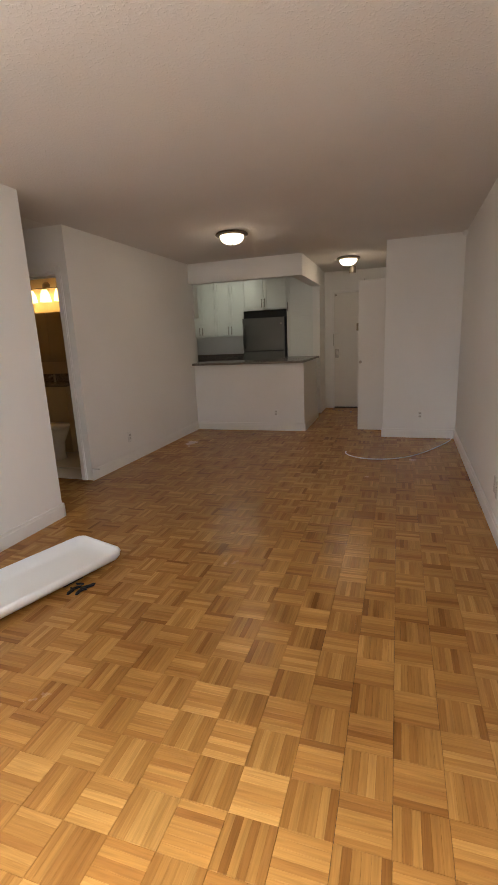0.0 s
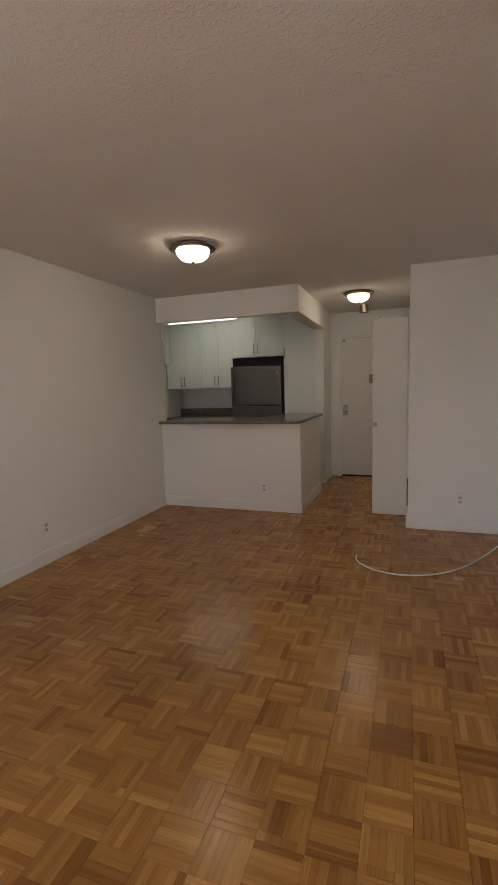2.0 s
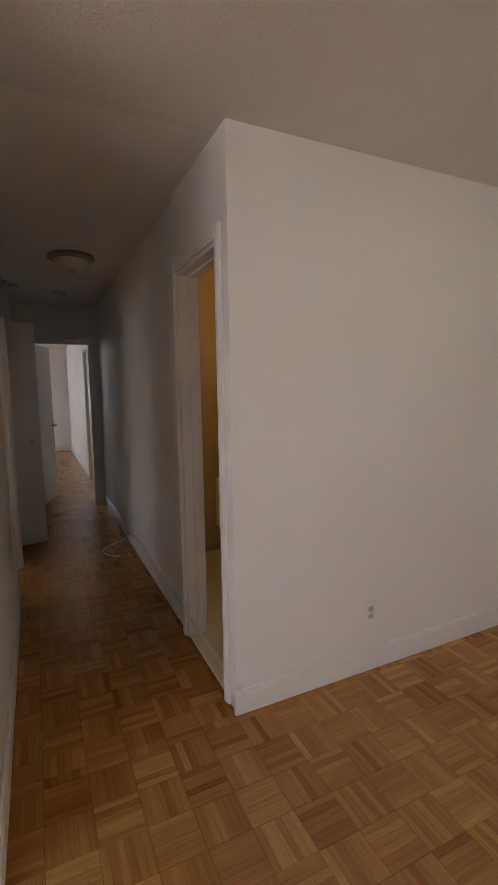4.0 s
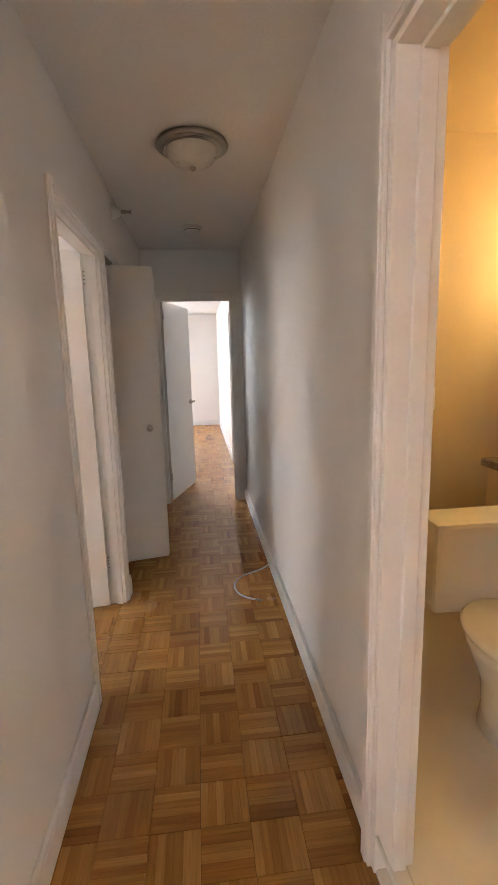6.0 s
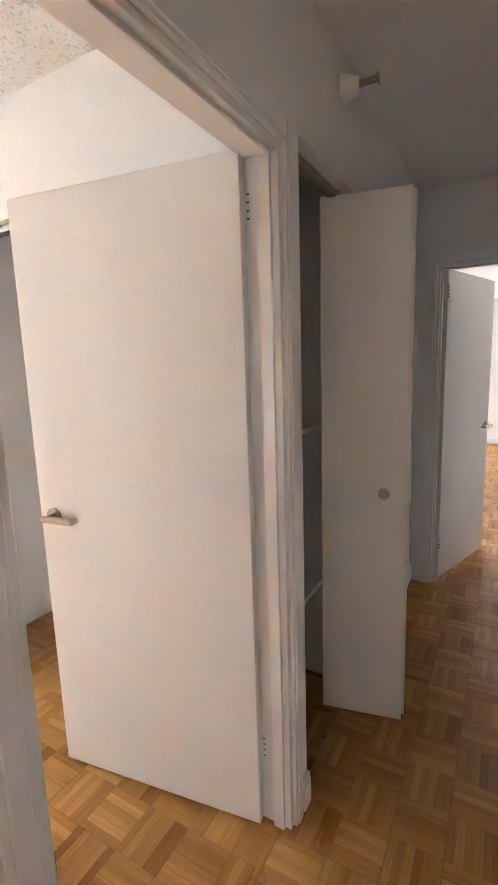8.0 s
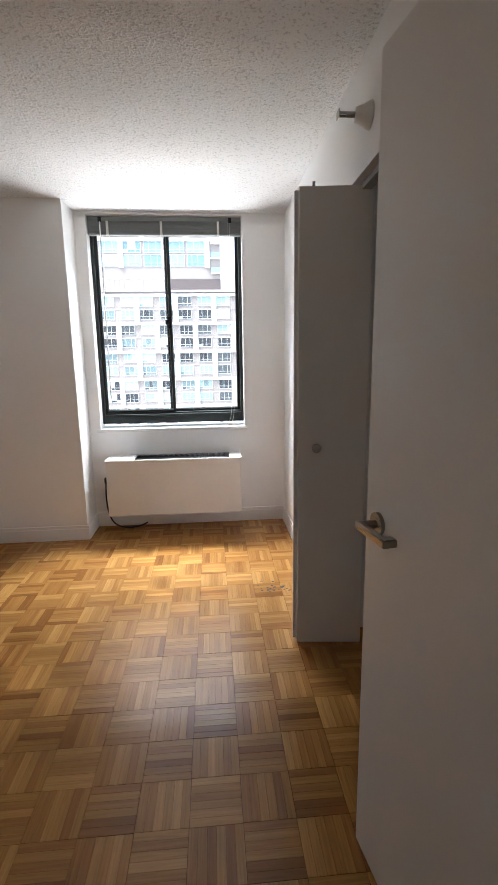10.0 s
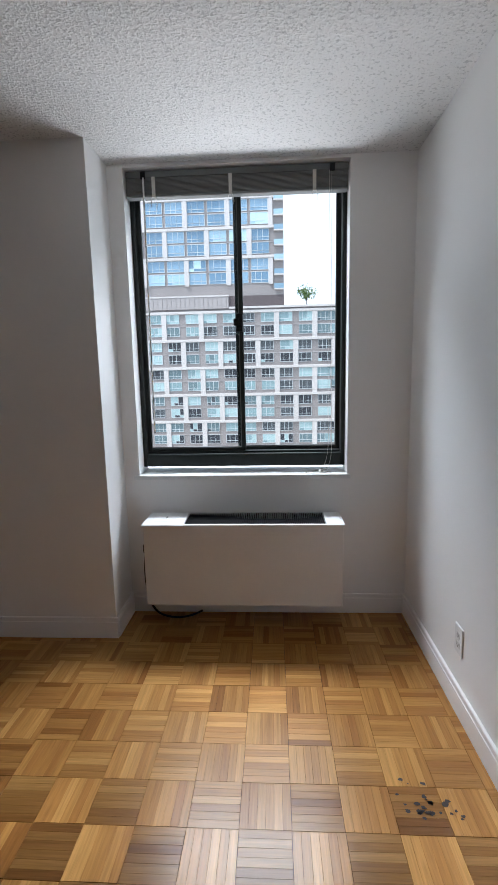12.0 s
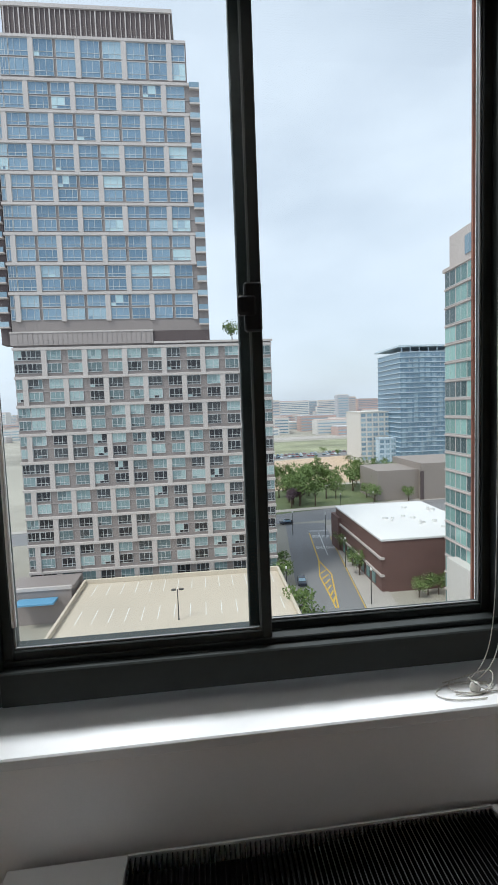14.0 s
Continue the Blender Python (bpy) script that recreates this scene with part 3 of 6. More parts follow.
# ---- things ----
def ceiling_light(at, lit, label):
    ob = thing("ceiling_light", label, "ceiling light", pose(*at), group="ceiling lights")
    pan = [(0.0, 0.0), (0.150, 0.0), (0.166, -0.008), (0.172, -0.022), (0.168, -0.028), (0.158, -0.031), (0.150, -0.036), (0.138, -0.038), (0.124, -0.036), (0.0, -0.032)]
    part("pan", bm_lathe(bmesh.new(), pan, 56), M_BRONZE if lit else M_NICKEL, ob, "brushed metal rim", smooth=True)
    bowl = [(0.121, -0.030), (0.122, -0.036)] + [(0.122 * math.cos(a) ** 0.75, -0.036 - 0.076 * math.sin(a)) for a in [i * math.pi / 2 / 12 for i in range(1, 12)]] + [(0.0, -0.112)]
    part("bowl", bm_lathe(bmesh.new(), bowl, 56), M_LAMP_ON if lit else M_LAMP_OFF, ob, "lit frosted glass bowl" if lit else "unlit frosted glass bowl", smooth=True)
    fin = [(0.0, -0.111), (0.014, -0.111), (0.017, -0.115), (0.013, -0.119), (0.007, -0.121), (0.009, -0.125), (0.0, -0.129)]
    part("finial", bm_lathe(bmesh.new(), fin, 20), M_NICKEL, ob, "small metal finial", smooth=True)
    return ob


ceiling_light((-1.73, 4.70, H), True, "lit round ceiling light with frosted glass bowl and bronze rim")
ceiling_light((-0.76, 7.02, H), True, "lit round ceiling light near the apartment door")
ceiling_light((-5.08, 3.205, H), False, "unlit round ceiling light with nickel rim in the hallway")


def outlet(at, turn, label, size=(0.072, 0.118), switch=False):
    """A wall plate that faces -y before its turn about z."""
    w, h = size
    ob = thing("light_switch" if switch else "wall_outlet", label, "light switch" if switch else "outlet", pose(*at, 0, 0, turn), group="wall plates")
    part("plate", box(-w / 2, w / 2, -0.007, 0.0, -h / 2, h / 2, bevel=0.0025), M_PLATE, ob)
    if switch:
        part("rocker", box(-0.016, 0.016, -0.010, -0.004, -0.033, 0.033, bevel=0.002), M_PLASTIC, ob)
    else:
        for dz in (-0.02, 0.02):
            face = part("socket", box(-0.017, 0.017, -0.0085, -0.005, dz - 0.014, dz + 0.014, bevel=0.002), M_SOCKET, ob)
            slots = bmesh.new()
            bm_box(slots, -0.008, -0.006, -0.0092, -0.0084, dz - 0.003, dz + 0.006)
            bm_box(slots, 0.006, 0.008, -0.0092, -0.0084, dz - 0.003, dz + 0.006)
            bm_cyl(slots, (0, -0.0092, dz - 0.008), (0, -0.0084, dz - 0.008), 0.0025, n=10)
            part("slot", slots, M_DARK_GAP, face)
    part("screw", cyl((0, -0.0075, 0), (0, -0.005, 0), 0.003, n=10), M_NICKEL, ob)
    return ob


outlet((-1.722, 6.27, 0.265), 0, "white double wall outlet on the half wall")
outlet((0.255, 6.0, 0.30), 0, "white double wall outlet on the wall block")
outlet((-2.985, 4.34, 0.30), 90, "white double wall outlet above the baseboard")
outlet((0.615, 3.136, 0.319), -91.3, "white wall outlet low on the long wall")
outlet((0.613, 3.061, 0.301), -91.3, "white cable plate low on the long wall", switch=False)
outlet((0.607, 2.789, 0.299), -91.3, "white blank wall plate low on the wall")
outlet((-5.33, -0.05, 0.30), 90, "white wall outlet beside the bedroom window")
outlet((-4.92, 4.36, 1.19), 90, "cream light switch on the bathroom wall", switch=True)


# kitchen
def bm_shaker(bm, x0, x1, z0, z1, y, t=0.02, rail=0.055):
    """A shaker door front at plane y facing -y: raised rails round a recessed field."""
    bm_box(bm, x0, x1, y + 0.008, y + t, z0, z1)
    for a, b, c, d in ((x0, x0 + rail, z0, z1), (x1 - rail, x1, z0, z1), (x0 + rail, x1 - rail, z0, z0 + rail), (x0 + rail, x1 - rail, z1 - rail, z1)):
        bm_box(bm, a, b, y, y + 0.0085, c, d, bevel=0.0015)
    return bm


def bar_handle(parent, x, y, z0, z1):
    bm = cyl((x, y - 0.032, z0), (x, y - 0.032, z1), 0.006, n=12)
    for z in (z0 + 0.02, z1 - 0.02):
        bm_cyl(bm, (x, y - 0.032, z), (x, y + 0.001, z), 0.005, n=10)
    part("handle", bm, M_NICKEL, parent, "satin steel bar handle", smooth=True)


def cabinet(label, x0, x1, y0, y1, z0, z1, doors, handles, z_split=None):
    ob = thing("kitchen_cabinet", label, "cabinet", group="kitchen cabinets")
    part("body", box(x0, x1, y0 + 0.021, y1, z0, z1), M_CAB, ob)
    w = (x1 - x0) / doors
    rows = [(z0, z1)] if z_split is None else [(z0, z_split), (z_split, z1)]
    for k, (a, b) in enumerate(rows):
        for i in range(doors):
            p, q = x0 + i * w + 0.002, x0 + (i + 1) * w - 0.002
            d = part("door", bm_shaker(bmesh.new(), p, q, a + 0.002, b - 0.002, y0), M_CAB, ob)
            hx = q - 0.028 if i % 2 == 0 else p + 0.028
            if doors == 1:
                hx = p + 0.028
            hz = handles[k] if k < len(handles) else None
            if hz is not None:
                bar_handle(d, hx, y0, hz - 0.075, hz + 0.075)
    return ob


cabinet("white shaker wall cabinet with two doors above the counter", -3.93, -3.34, 8.14, 8.599, 1.40, 2.415, 2, (1.51,))
cabinet("white shaker wall cabinet with two doors beside the refrigerator", -3.338, -2.752, 8.14, 8.599, 1.40, 2.415, 2, (1.51,))
cabinet("white shaker cabinet with two doors above the refrigerator", -2.75, -1.922, 7.97, 8.599, 1.835, 2.43, 2, (1.95,))
cabinet("tall white shaker pantry cabinet beside the refrigerator", -1.92, -1.442, 7.97, 8.599, 0.08, 2.43, 1, (None, 1.86), z_split=1.70)
cabinet("white wall cabinet end above the half wall", -3.90, -2.968, 6.392, 6.52, 1.69, 2.43, 2, (None,))
ob = thing("refrigerator", "dark stainless refrigerator with bottom freezer and vertical handle", "refrigerator")
part("body", box(-2.745, -1.93, 8.03, 8.598, 0.0, 1.70, bevel=0.004), M_BLACK, ob)
d = part("fridge_door", box(-2.742, -1.965, 7.95, 8.027, 1.118, 1.70, bevel=0.012, segs=3), M_STEEL, ob, "brushed steel door")
bm = cyl((-2.70, 7.905, 1.16), (-2.70, 7.905, 1.585), 0.013, n=14)
for z in (1.19, 1.555):
    bm_cyl(bm, (-2.70, 7.905, z), (-2.70, 7.955, z), 0.010, n=10)
part("handle", bm, M_STEEL, d, "long steel handle", smooth=True)
part("badge", cyl((-2.02, 7.947, 1.59), (-2.02, 7.952, 1.59), 0.014, n=16), M_NICKEL, d)
part("freezer_door", box(-2.742, -1.965, 7.95, 8.027, 0.06, 1.108, bevel=0.012, segs=3), M_STEEL, ob, "brushed steel drawer front")
part("hinge_strip", box(-1.963, -1.93, 7.96, 8.028, 0.05, 1.70, bevel=0.003), M_BLACK, ob)
tagged(part("bathroom_threshold", box(-3.69, -3.107, 3.612, 3.70, -0.009, 0.014, bevel=0.004), M_CERAMIC), "pale stone threshold at the bathroom door", "threshold", kind="structure")
# near-black block fills this gap and paints its shade
structure("fridge_recess", box(-2.745, -1.93, 8.06, 8.59, 1.702, 1.833), M_DARK_GAP, "dark block painted as the shade above the refrigerator", "recess")

bm = bmesh.new()
bm_box(bm, -3.0, -1.29, 6.195, 6.86, 0.986, 1.018, bevel=0.006, segs=2)
bm_box(bm, -1.90, -1.29, 6.861, 7.60, 0.986, 1.018, bevel=0.006, segs=2)
tagged(part("worktop", bm, M_GRANITE), "speckled pink-grey granite counter with eased edges", "worktop")
ob = thing("base_cabinet", "white base cabinet with dark granite top and backsplash", "cabinet")
part("body", box(-3.93, -2.752, 7.98, 8.598, 0.0, 0.90), M_CAB, ob)
part("top", box(-3.945, -2.75, 7.95, 8.598, 0.901, 0.935, bevel=0.004), M_GRANITE, ob, "granite top")
part("backsplash", box(-3.945, -2.75, 8.575, 8.597, 0.936, 1.06, bevel=0.003), M_GRANITE, ob, "granite backsplash")
ob = thing("fluorescent_light", "lit fluorescent ceiling fixture with long white diffuser", "ceiling light")
part("diffuser", box(-3.52, -2.46, 7.42, 7.55, 2.335, 2.385, bevel=0.012, segs=3), M_TUBE, ob, "glowing diffuser")
part("tray", box(-3.54, -2.44, 7.40, 7.57, 2.386, H - 0.001, bevel=0.004), M_PLASTIC, ob)
part("end_cap", box(-2.459, -2.44, 7.415, 7.555, 2.332, 2.3855, bevel=0.003), M_PLASTIC, ob)
part("end_cap", box(-3.54, -3.521, 7.415, 7.555, 2.332, 2.3855, bevel=0.003), M_PLASTIC, ob)


# doors
def lever(parent, x, y, z, out, reach):
    """A lever handle on a leaf that lies along local x; out is the side (+1 or -1 in y), reach the way the lever points in x."""
    bm = cyl((x, y, z), (x, y + 0.009 * out, z), 0.027, n=24)
    bm_cyl(bm, (x, y + 0.009 * out, z), (x, y + 0.05 * out, z), 0.010, n=14)
    x0, x1 = (x - 0.011, x + reach) if reach > 0 else (x + reach, x + 0.011)
    bm_box(bm, x0, x1, y + 0.040 * out, y + 0.056 * out, z - 0.010, z + 0.010, bevel=0.004, segs=2)
    bm_box(bm, x + reach - 0.012, x + reach + 0.012, y + 0.022 * out, y + 0.056 * out, z - 0.009, z + 0.009, bevel=0.004, segs=2)
    part("lever_handle", bm, M_NICKEL, parent, "satin nickel lever handle")


def door_leaf(label, at, turn, width, height, material, hinge_side=-1, levers=True):
    """A flush slab that runs along local +x from its hinge edge at the origin, thickness to local -y."""
    ob = thing("door_leaf", label, "door", pose(*at, 0, 0, turn), group="flush doors")
    part("slab", box(0.003, width, -0.036, 0.0, 0.012, height, bevel=0.002), material, ob)
    if levers:
        lever(ob, width - 0.062, 0.0, 0.975, 1, -0.105)
        lever(ob, width - 0.062, -0.036, 0.975, -1, -0.105)
        part("latch_plate", box(width - 0.0005, width + 0.0015, -0.030, -0.006, 0.945, 1.005), M_NICKEL, ob)
    for z in (0.264, 1.86):
        hg = part("hinge", cyl((-0.006, -0.043, z - 0.05), (-0.006, -0.043, z + 0.05), 0.007, n=12), M_TRIM, ob, "paint-smeared steel hinge")
        for k in range(4):
            part("knuckle_gap", cyl((-0.006, -0.043, z - 0.032 + k * 0.02), (-0.006, -0.043, z - 0.028 + k * 0.02), 0.0077, n=12), M_DARK_GAP, hg)
    return ob


# bedroom door: hinge at the far jamb, swung into the bedroom
ang = math.degrees(math.atan2(1.845 - 2.612, -5.114 + 5.230))
door_leaf("open flush white bedroom door with a satin lever handle", (-5.230, 2.612, 0), ang, 0.778, 1.985, M_DOOR)
# hall end door: hinge on the closet side, swung into the far room
ang = math.degrees(math.atan2(3.062 - 2.838, -7.95 + 7.265))
ob = door_leaf("open flush white door at the end of the hallway", (-7.265, 2.838, 0), ang, 0.735, 1.995, M_DOOR)
tagged(part("door_far", box(-8.95, -8.16, 3.66, 3.695, 0.012, 2.015, bevel=0.002), surface("tan_door_paint", (0.50, 0.38, 0.24), 0.5)), "tan closed door in the far room", "door")

# apartment door
ob = thing("apartment_door", "closed white apartment door with lock, chain and viewer plate", "door")
part("slab", box(-1.15, -0.29, 8.475, 8.52, 0.02, 2.07, bevel=0.002), M_DOOR, ob)
part("threshold", box(-1.152, -0.288, 8.452, 8.53, 0.0, 0.018, bevel=0.003), M_BLACK, ob, "dark metal threshold")
part("viewer_plate", box(-0.755, -0.675, 8.462, 8.476, 1.40, 1.53, bevel=0.004), surface("old_brass", (0.30, 0.24, 0.15), 0.45, metal=0.6), ob, "dull brass viewer plate")
lk = part("lock_plate", box(-1.135, -1.07, 8.468, 8.476, 0.93, 1.09, bevel=0.006), M_NICKEL, ob, "nickel lock plate")
part("knob", bm_lathe(bmesh.new(), [(0, 0), (0.02, 0), (0.02, 0.02), (0.028, 0.035), (0.026, 0.055), (0.0, 0.06)], 24, Matrix.Translation((-1.10, 8.47, 0.975)) @ pose(0, 0, 0, 90)), M_NICKEL, lk, smooth=True)
part("turn", box(-1.11, -1.09, 8.445, 8.47, 1.045, 1.06, bevel=0.003), M_NICKEL, lk)
ch = part("chain_plate", box(-1.18, -1.075, 8.442, 8.4745, 1.365, 1.39, bevel=0.004), M_PLASTIC, ob, "white chain slide")
part("chain", cyl((-1.165, 8.436, 1.15), (-1.165, 8.436, 1.36), 0.004, n=8), M_NICKEL, ch)
part("closer_arm", box(-1.14, -1.10, 8.462, 8.4745, 2.02, 2.05, bevel=0.003), M_NICKEL, ob)

# short metal cylinder on the ceiling by the entrance
ob = thing("ceiling_speaker_can", "short metal cylinder fixed to the entry ceiling", "ceiling fixture")
part("can", cyl((-0.752, 7.6, 2.29), (-0.752, 7.6, 2.385), 0.055, n=28), M_BRONZE, ob, smooth=False)
part("stem", cyl((-0.752, 7.6, 2.385), (-0.752, 7.6, H - 0.001), 0.02, n=16), M_BRONZE, ob)


def bifold(label, at, turn, width, height, knob, lap=(0.004, -0.004)):
    """Two panels folded together: they run along local +x, the first faces local -y, the second lies behind it."""
    ob = thing("bifold_door", label, "closet door", pose(*at, 0, 0, turn), group="bifold doors")
    a = part("panel", box(0.0, width, 0.0, 0.028, 0.018, height, bevel=0.002), M_DOOR, ob)
    part("panel", box(lap[0], width + lap[1], 0.033, 0.061, 0.018, height - 0.004, bevel=0.002), M_DOOR, ob)
    for z in (0.30, 0.96, height - 0.18):
        part("hinge", box(width - 0.001, width + 0.003, 0.008, 0.052, z - 0.03, z + 0.03, bevel=0.001), M_TRIM, ob)
    kn = bm_lathe(bmesh.new(), [(0, 0), (0.011, 0), (0.011, 0.012), (0.019, 0.018), (0.0205, 0.024), (0.017, 0.028), (0.0, 0.027)], 24, Matrix.Translation((knob, 0.0, 0.968)) @ pose(0, 0, 0, 90))
    part("knob", kn, M_NICKEL, a, "round satin knob", smooth=True)
    part("pivot", cyl((width * 0.2, 0.014, height), (width * 0.2, 0.014, height + 0.02), 0.006, n=10), M_NICKEL, ob)
    return ob


# local -y faces the viewer: linen closet leaf faces +x, bedroom leaf faces +y, coat closet leaf faces -y
bifold("folded-open white bifold door of the linen closet", (-5.802, 2.605, 0), 101.8, 0.315, 2.035, 0.235, (0.004, 0.012))
bifold("folded-open white bifold door of the bedroom closet", (-5.112, 0.943, 0), 174, 0.30, 2.03, 0.08, (-0.016, 0.0))
bifold("folded-open white closet door beside the entry", (-0.555, 6.368, 0), 0, 0.345, 2.035, -0.0 + 0.03)

# linen closet shelves
for z in (1.195, 0.505):
    ob = thing("closet_shelf", "white painted shelf inside the linen closet", "shelf", group="closet shelves")
    part("board", box(-6.019, -5.372, 2.151, 2.56, z, z + 0.02, bevel=0.002), M_TRIM, ob)
    part("cleat", box(-6.019, -6.0, 2.16, 2.54, z - 0.03, z - 0.0005, bevel=0.002), M_TRIM, ob)


# sprinklers and detectors
def sprinkler(at, turn):
    """Side-wall sprinkler that points along local +y."""
    ob = thing("sprinkler", "white side-wall fire sprinkler with a metal deflector", "sprinkler", pose(*at, 0, 0, turn), group="sprinklers")
    r = Matrix.Rotation(radians(-90), 4, "X")
    part("escutcheon", bm_lathe(bmesh.new(), [(0, 0), (0.045, 0), (0.044, 0.006), (0.032, 0.03), (0.024, 0.055), (0.0, 0.056)], 32, r), M_PLASTIC, ob, smooth=True)
    hd = cyl((0, 0.055, 0), (0, 0.085, 0), 0.010, n=14)
    bm_box(hd, -0.014, -0.010, 0.08, 0.115, -0.004, 0.004)
    bm_box(hd, 0.010, 0.014, 0.08, 0.115, -0.004, 0.004)
    bm_box(hd, -0.018, 0.018, 0.113, 0.117, -0.014, 0.014, bevel=0.002)
    part("deflector", hd, M_NICKEL, ob, "small metal deflector")


sprinkler((-5.77, 2.70, 2.335), 0)
sprinkler((-5.33, 1.13, 2.20), -90)
ob = thing("smoke_detector", "round white smoke detector on the hallway ceiling", "smoke detector", pose(-6.48, 3.19, H))
part("base", bm_lathe(bmesh.new(), [(0, 0), (0.075, 0), (0.075, -0.012), (0.068, -0.016), (0, -0.016)], 36), M_PLASTIC, ob, smooth=False)
part("cover", bm_lathe(bmesh.new(), [(0.06, -0.016), (0.058, -0.034), (0.048, -0.042), (0.0, -0.044)], 36), M_PLASTIC, ob, smooth=True)
part("vent", bm_lathe(bmesh.new(), [(0.0605, -0.020), (0.0605, -0.024)], 36), M_DARK_GAP, ob)
ob = thing("wall_sensor", "small white sensor in the ceiling corner", "sensor")
part("body", box(0.625, 0.678, 5.80, 5.85, 2.37, 2.425, bevel=0.014, segs=3), M_PLASTIC, ob)
tagged(part("wall_patch", bm_lathe(bmesh.new(), [(0, 0), (0.016, 0), (0.014, 0.003), (0.007, 0.004), (0, 0.001)], 20, Matrix.Translation((0.108, 6.0, 1.575)) @ pose(0, 0, 0, 90)), M_TRIM), "small round plaster patch on the wall", "wall patch")

# cables
tagged(tube("floor_cable", [(0.66, 5.93, 0.16), (0.655, 5.90, 0.012), (0.55, 5.70, 0.007), (0.35, 5.30, 0.007), (0.1, 4.93, 0.007), (-0.22, 4.79, 0.007), (-0.48, 4.86, 0.007), (-0.60, 5.03, 0.007), (-0.585, 5.13, 0.007)], 0.0055, M_CABLE), "thin white cable curled across the parquet", "cable")
tagged(tube("hall_cable", [(-2.9, 3.612, 0.122), (-4.2, 3.612, 0.122), (-5.2, 3.612, 0.122), (-5.46, 3.612, 0.119), (-5.50, 3.60, 0.06), (-5.53, 3.52, 0.009), (-5.50, 3.42, 0.007), (-5.40, 3.35, 0.007), (-5.28, 3.35, 0.007), (-5.20, 3.40, 0.007), (-5.165, 3.47, 0.008)], 0.0052, M_CABLE), "white cable along the baseboard ending in a loop", "cable")
tagged(part("cable_plug", cyl((-5.168, 3.465, 0.008), (-5.152, 3.50, 0.008), 0.0065, n=12), M_NICKEL), "metal coaxial plug at the cable end", "plug")

# moulded tray on the living room floor
A, B = Vector((-1.66, 2.13, 0)), Vector((-1.885, 1.40, 0))
ux = (B - A).normalized()
uy = Vector((ux.y, -ux.x, 0))
m = Matrix(((ux.x, uy.x, 0, A.x), (ux.y, uy.y, 0, A.y), (0, 0, 1, 0), (0, 0, 0, 1)))
if m.to_3x3().determinant() < 0:
    uy = -uy
    m = Matrix(((ux.x, uy.x, 0, A.x), (ux.y, uy.y, 0, A.y), (0, 0, 1, 0), (0, 0, 0, 1)))
TW = 0.44 if (m @ Vector((0, 0.44, 0))).x < A.x else -0.44
bm = bmesh.new()


def tray_ring(inset, z, rad, k=7):
    lo, hi = min(0, TW) + inset, max(0, TW) - inset
    pts = []
    for cx, cy, a0 in ((1.25 - inset - rad, hi - rad, 0), (inset + rad, hi - rad, 90), (inset + rad, lo + rad, 180), (1.25 - inset - rad, lo + rad, 270)):
        for i in range(k):
            a = radians(a0 + 90 * i / (k - 1))
            pts.append(bm.verts.new((cx + rad * math.cos(a), cy + rad * math.sin(a), z)))
    return pts


rings = [tray_ring(*r) for r in ((0.05, 0.022, 0.03), (0.02, 0.032, 0.05), (0.004, 0.055, 0.06), (0.0, 0.078, 0.06), (0.006, 0.092, 0.056), (0.016, 0.094, 0.05), (0.024, 0.088, 0.045), (0.05, 0.058, 0.04), (0.09, 0.048, 0.03))]
for a, b in zip(rings, rings[1:]):
    for i in range(len(a)):
        j = (i + 1) % len(a)
        bm.faces.new((a[i], a[j], b[j], b[i]))
bm.faces.new(rings[-1])
bm.faces.new(rings[0][::-1])
bmesh.ops.recalc_face_normals(bm, faces=bm.faces)
ob = thing("plastic_tray", "large shallow white moulded plastic tray on the parquet", "tray", m)
part("shell", bm, M_TRAY, ob, smooth=True)
for cx in (0.34, 0.95):
    part("foot", box(cx - 0.07, cx + 0.07, TW * 0.12, TW * 0.9, 0.0, 0.026, bevel=0.008), M_BLACK, ob, "crumpled dark packing under the tray")
bm = bmesh.new()
rnd = random.Random(5)
for i in range(9):
    c = Vector((rnd.uniform(0.30, 0.42), TW * rnd.uniform(-0.18, 0.02), 0))
    r = bmesh.ops.create_icosphere(bm, subdivisions=1, radius=rnd.uniform(0.012, 0.026), matrix=Matrix.Translation(c + Vector((0, 0, 0.007))) @ Matrix.Rotation(rnd.uniform(0, 3), 4, "Z") @ Matrix.Diagonal((1.7, 0.6, 0.32, 1)))
tagged(part("packing_scrap", bm, M_BLACK), "crumpled black plastic scrap beside the tray", "scrap").matrix_world = m

# bathroom
ob = thing("vanity_light", "lit bathroom vanity light with amber glass shades and dark arms", "wall light")
part("back_plate", bm_lathe(bmesh.new(), [(0, 0), (0.06, 0), (0.055, 0.015), (0.0, 0.03)], 28, Matrix.Translation((-4.43, 4.999, 2.13)) @ pose(0, 0, 0, 90)), M_BRONZE, ob, smooth=True)
part("bar", cyl((-4.70, 4.94, 2.10), (-4.10, 4.94, 2.10), 0.009, n=12), M_BRONZE, ob)
for x in (-4.62, -4.40, -4.18):
    s = part("shade", bm_lathe(bmesh.new(), [(0.03, 0.0), (0.055, -0.05), (0.07, -0.12), (0.072, -0.15)], 28, Matrix.Translation((x, 4.915, 2.08))), M_BATH_LAMP, ob, "glowing amber glass shade", smooth=True)
    part("fitter", cyl((x, 4.915, 2.07), (x, 4.915, 2.105), 0.022, n=16), M_BRONZE, s)
ob = thing("medicine_cabinet", "two-door bathroom wall cabinet under the light", "cabinet")
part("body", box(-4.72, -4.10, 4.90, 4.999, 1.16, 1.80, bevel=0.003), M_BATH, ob)
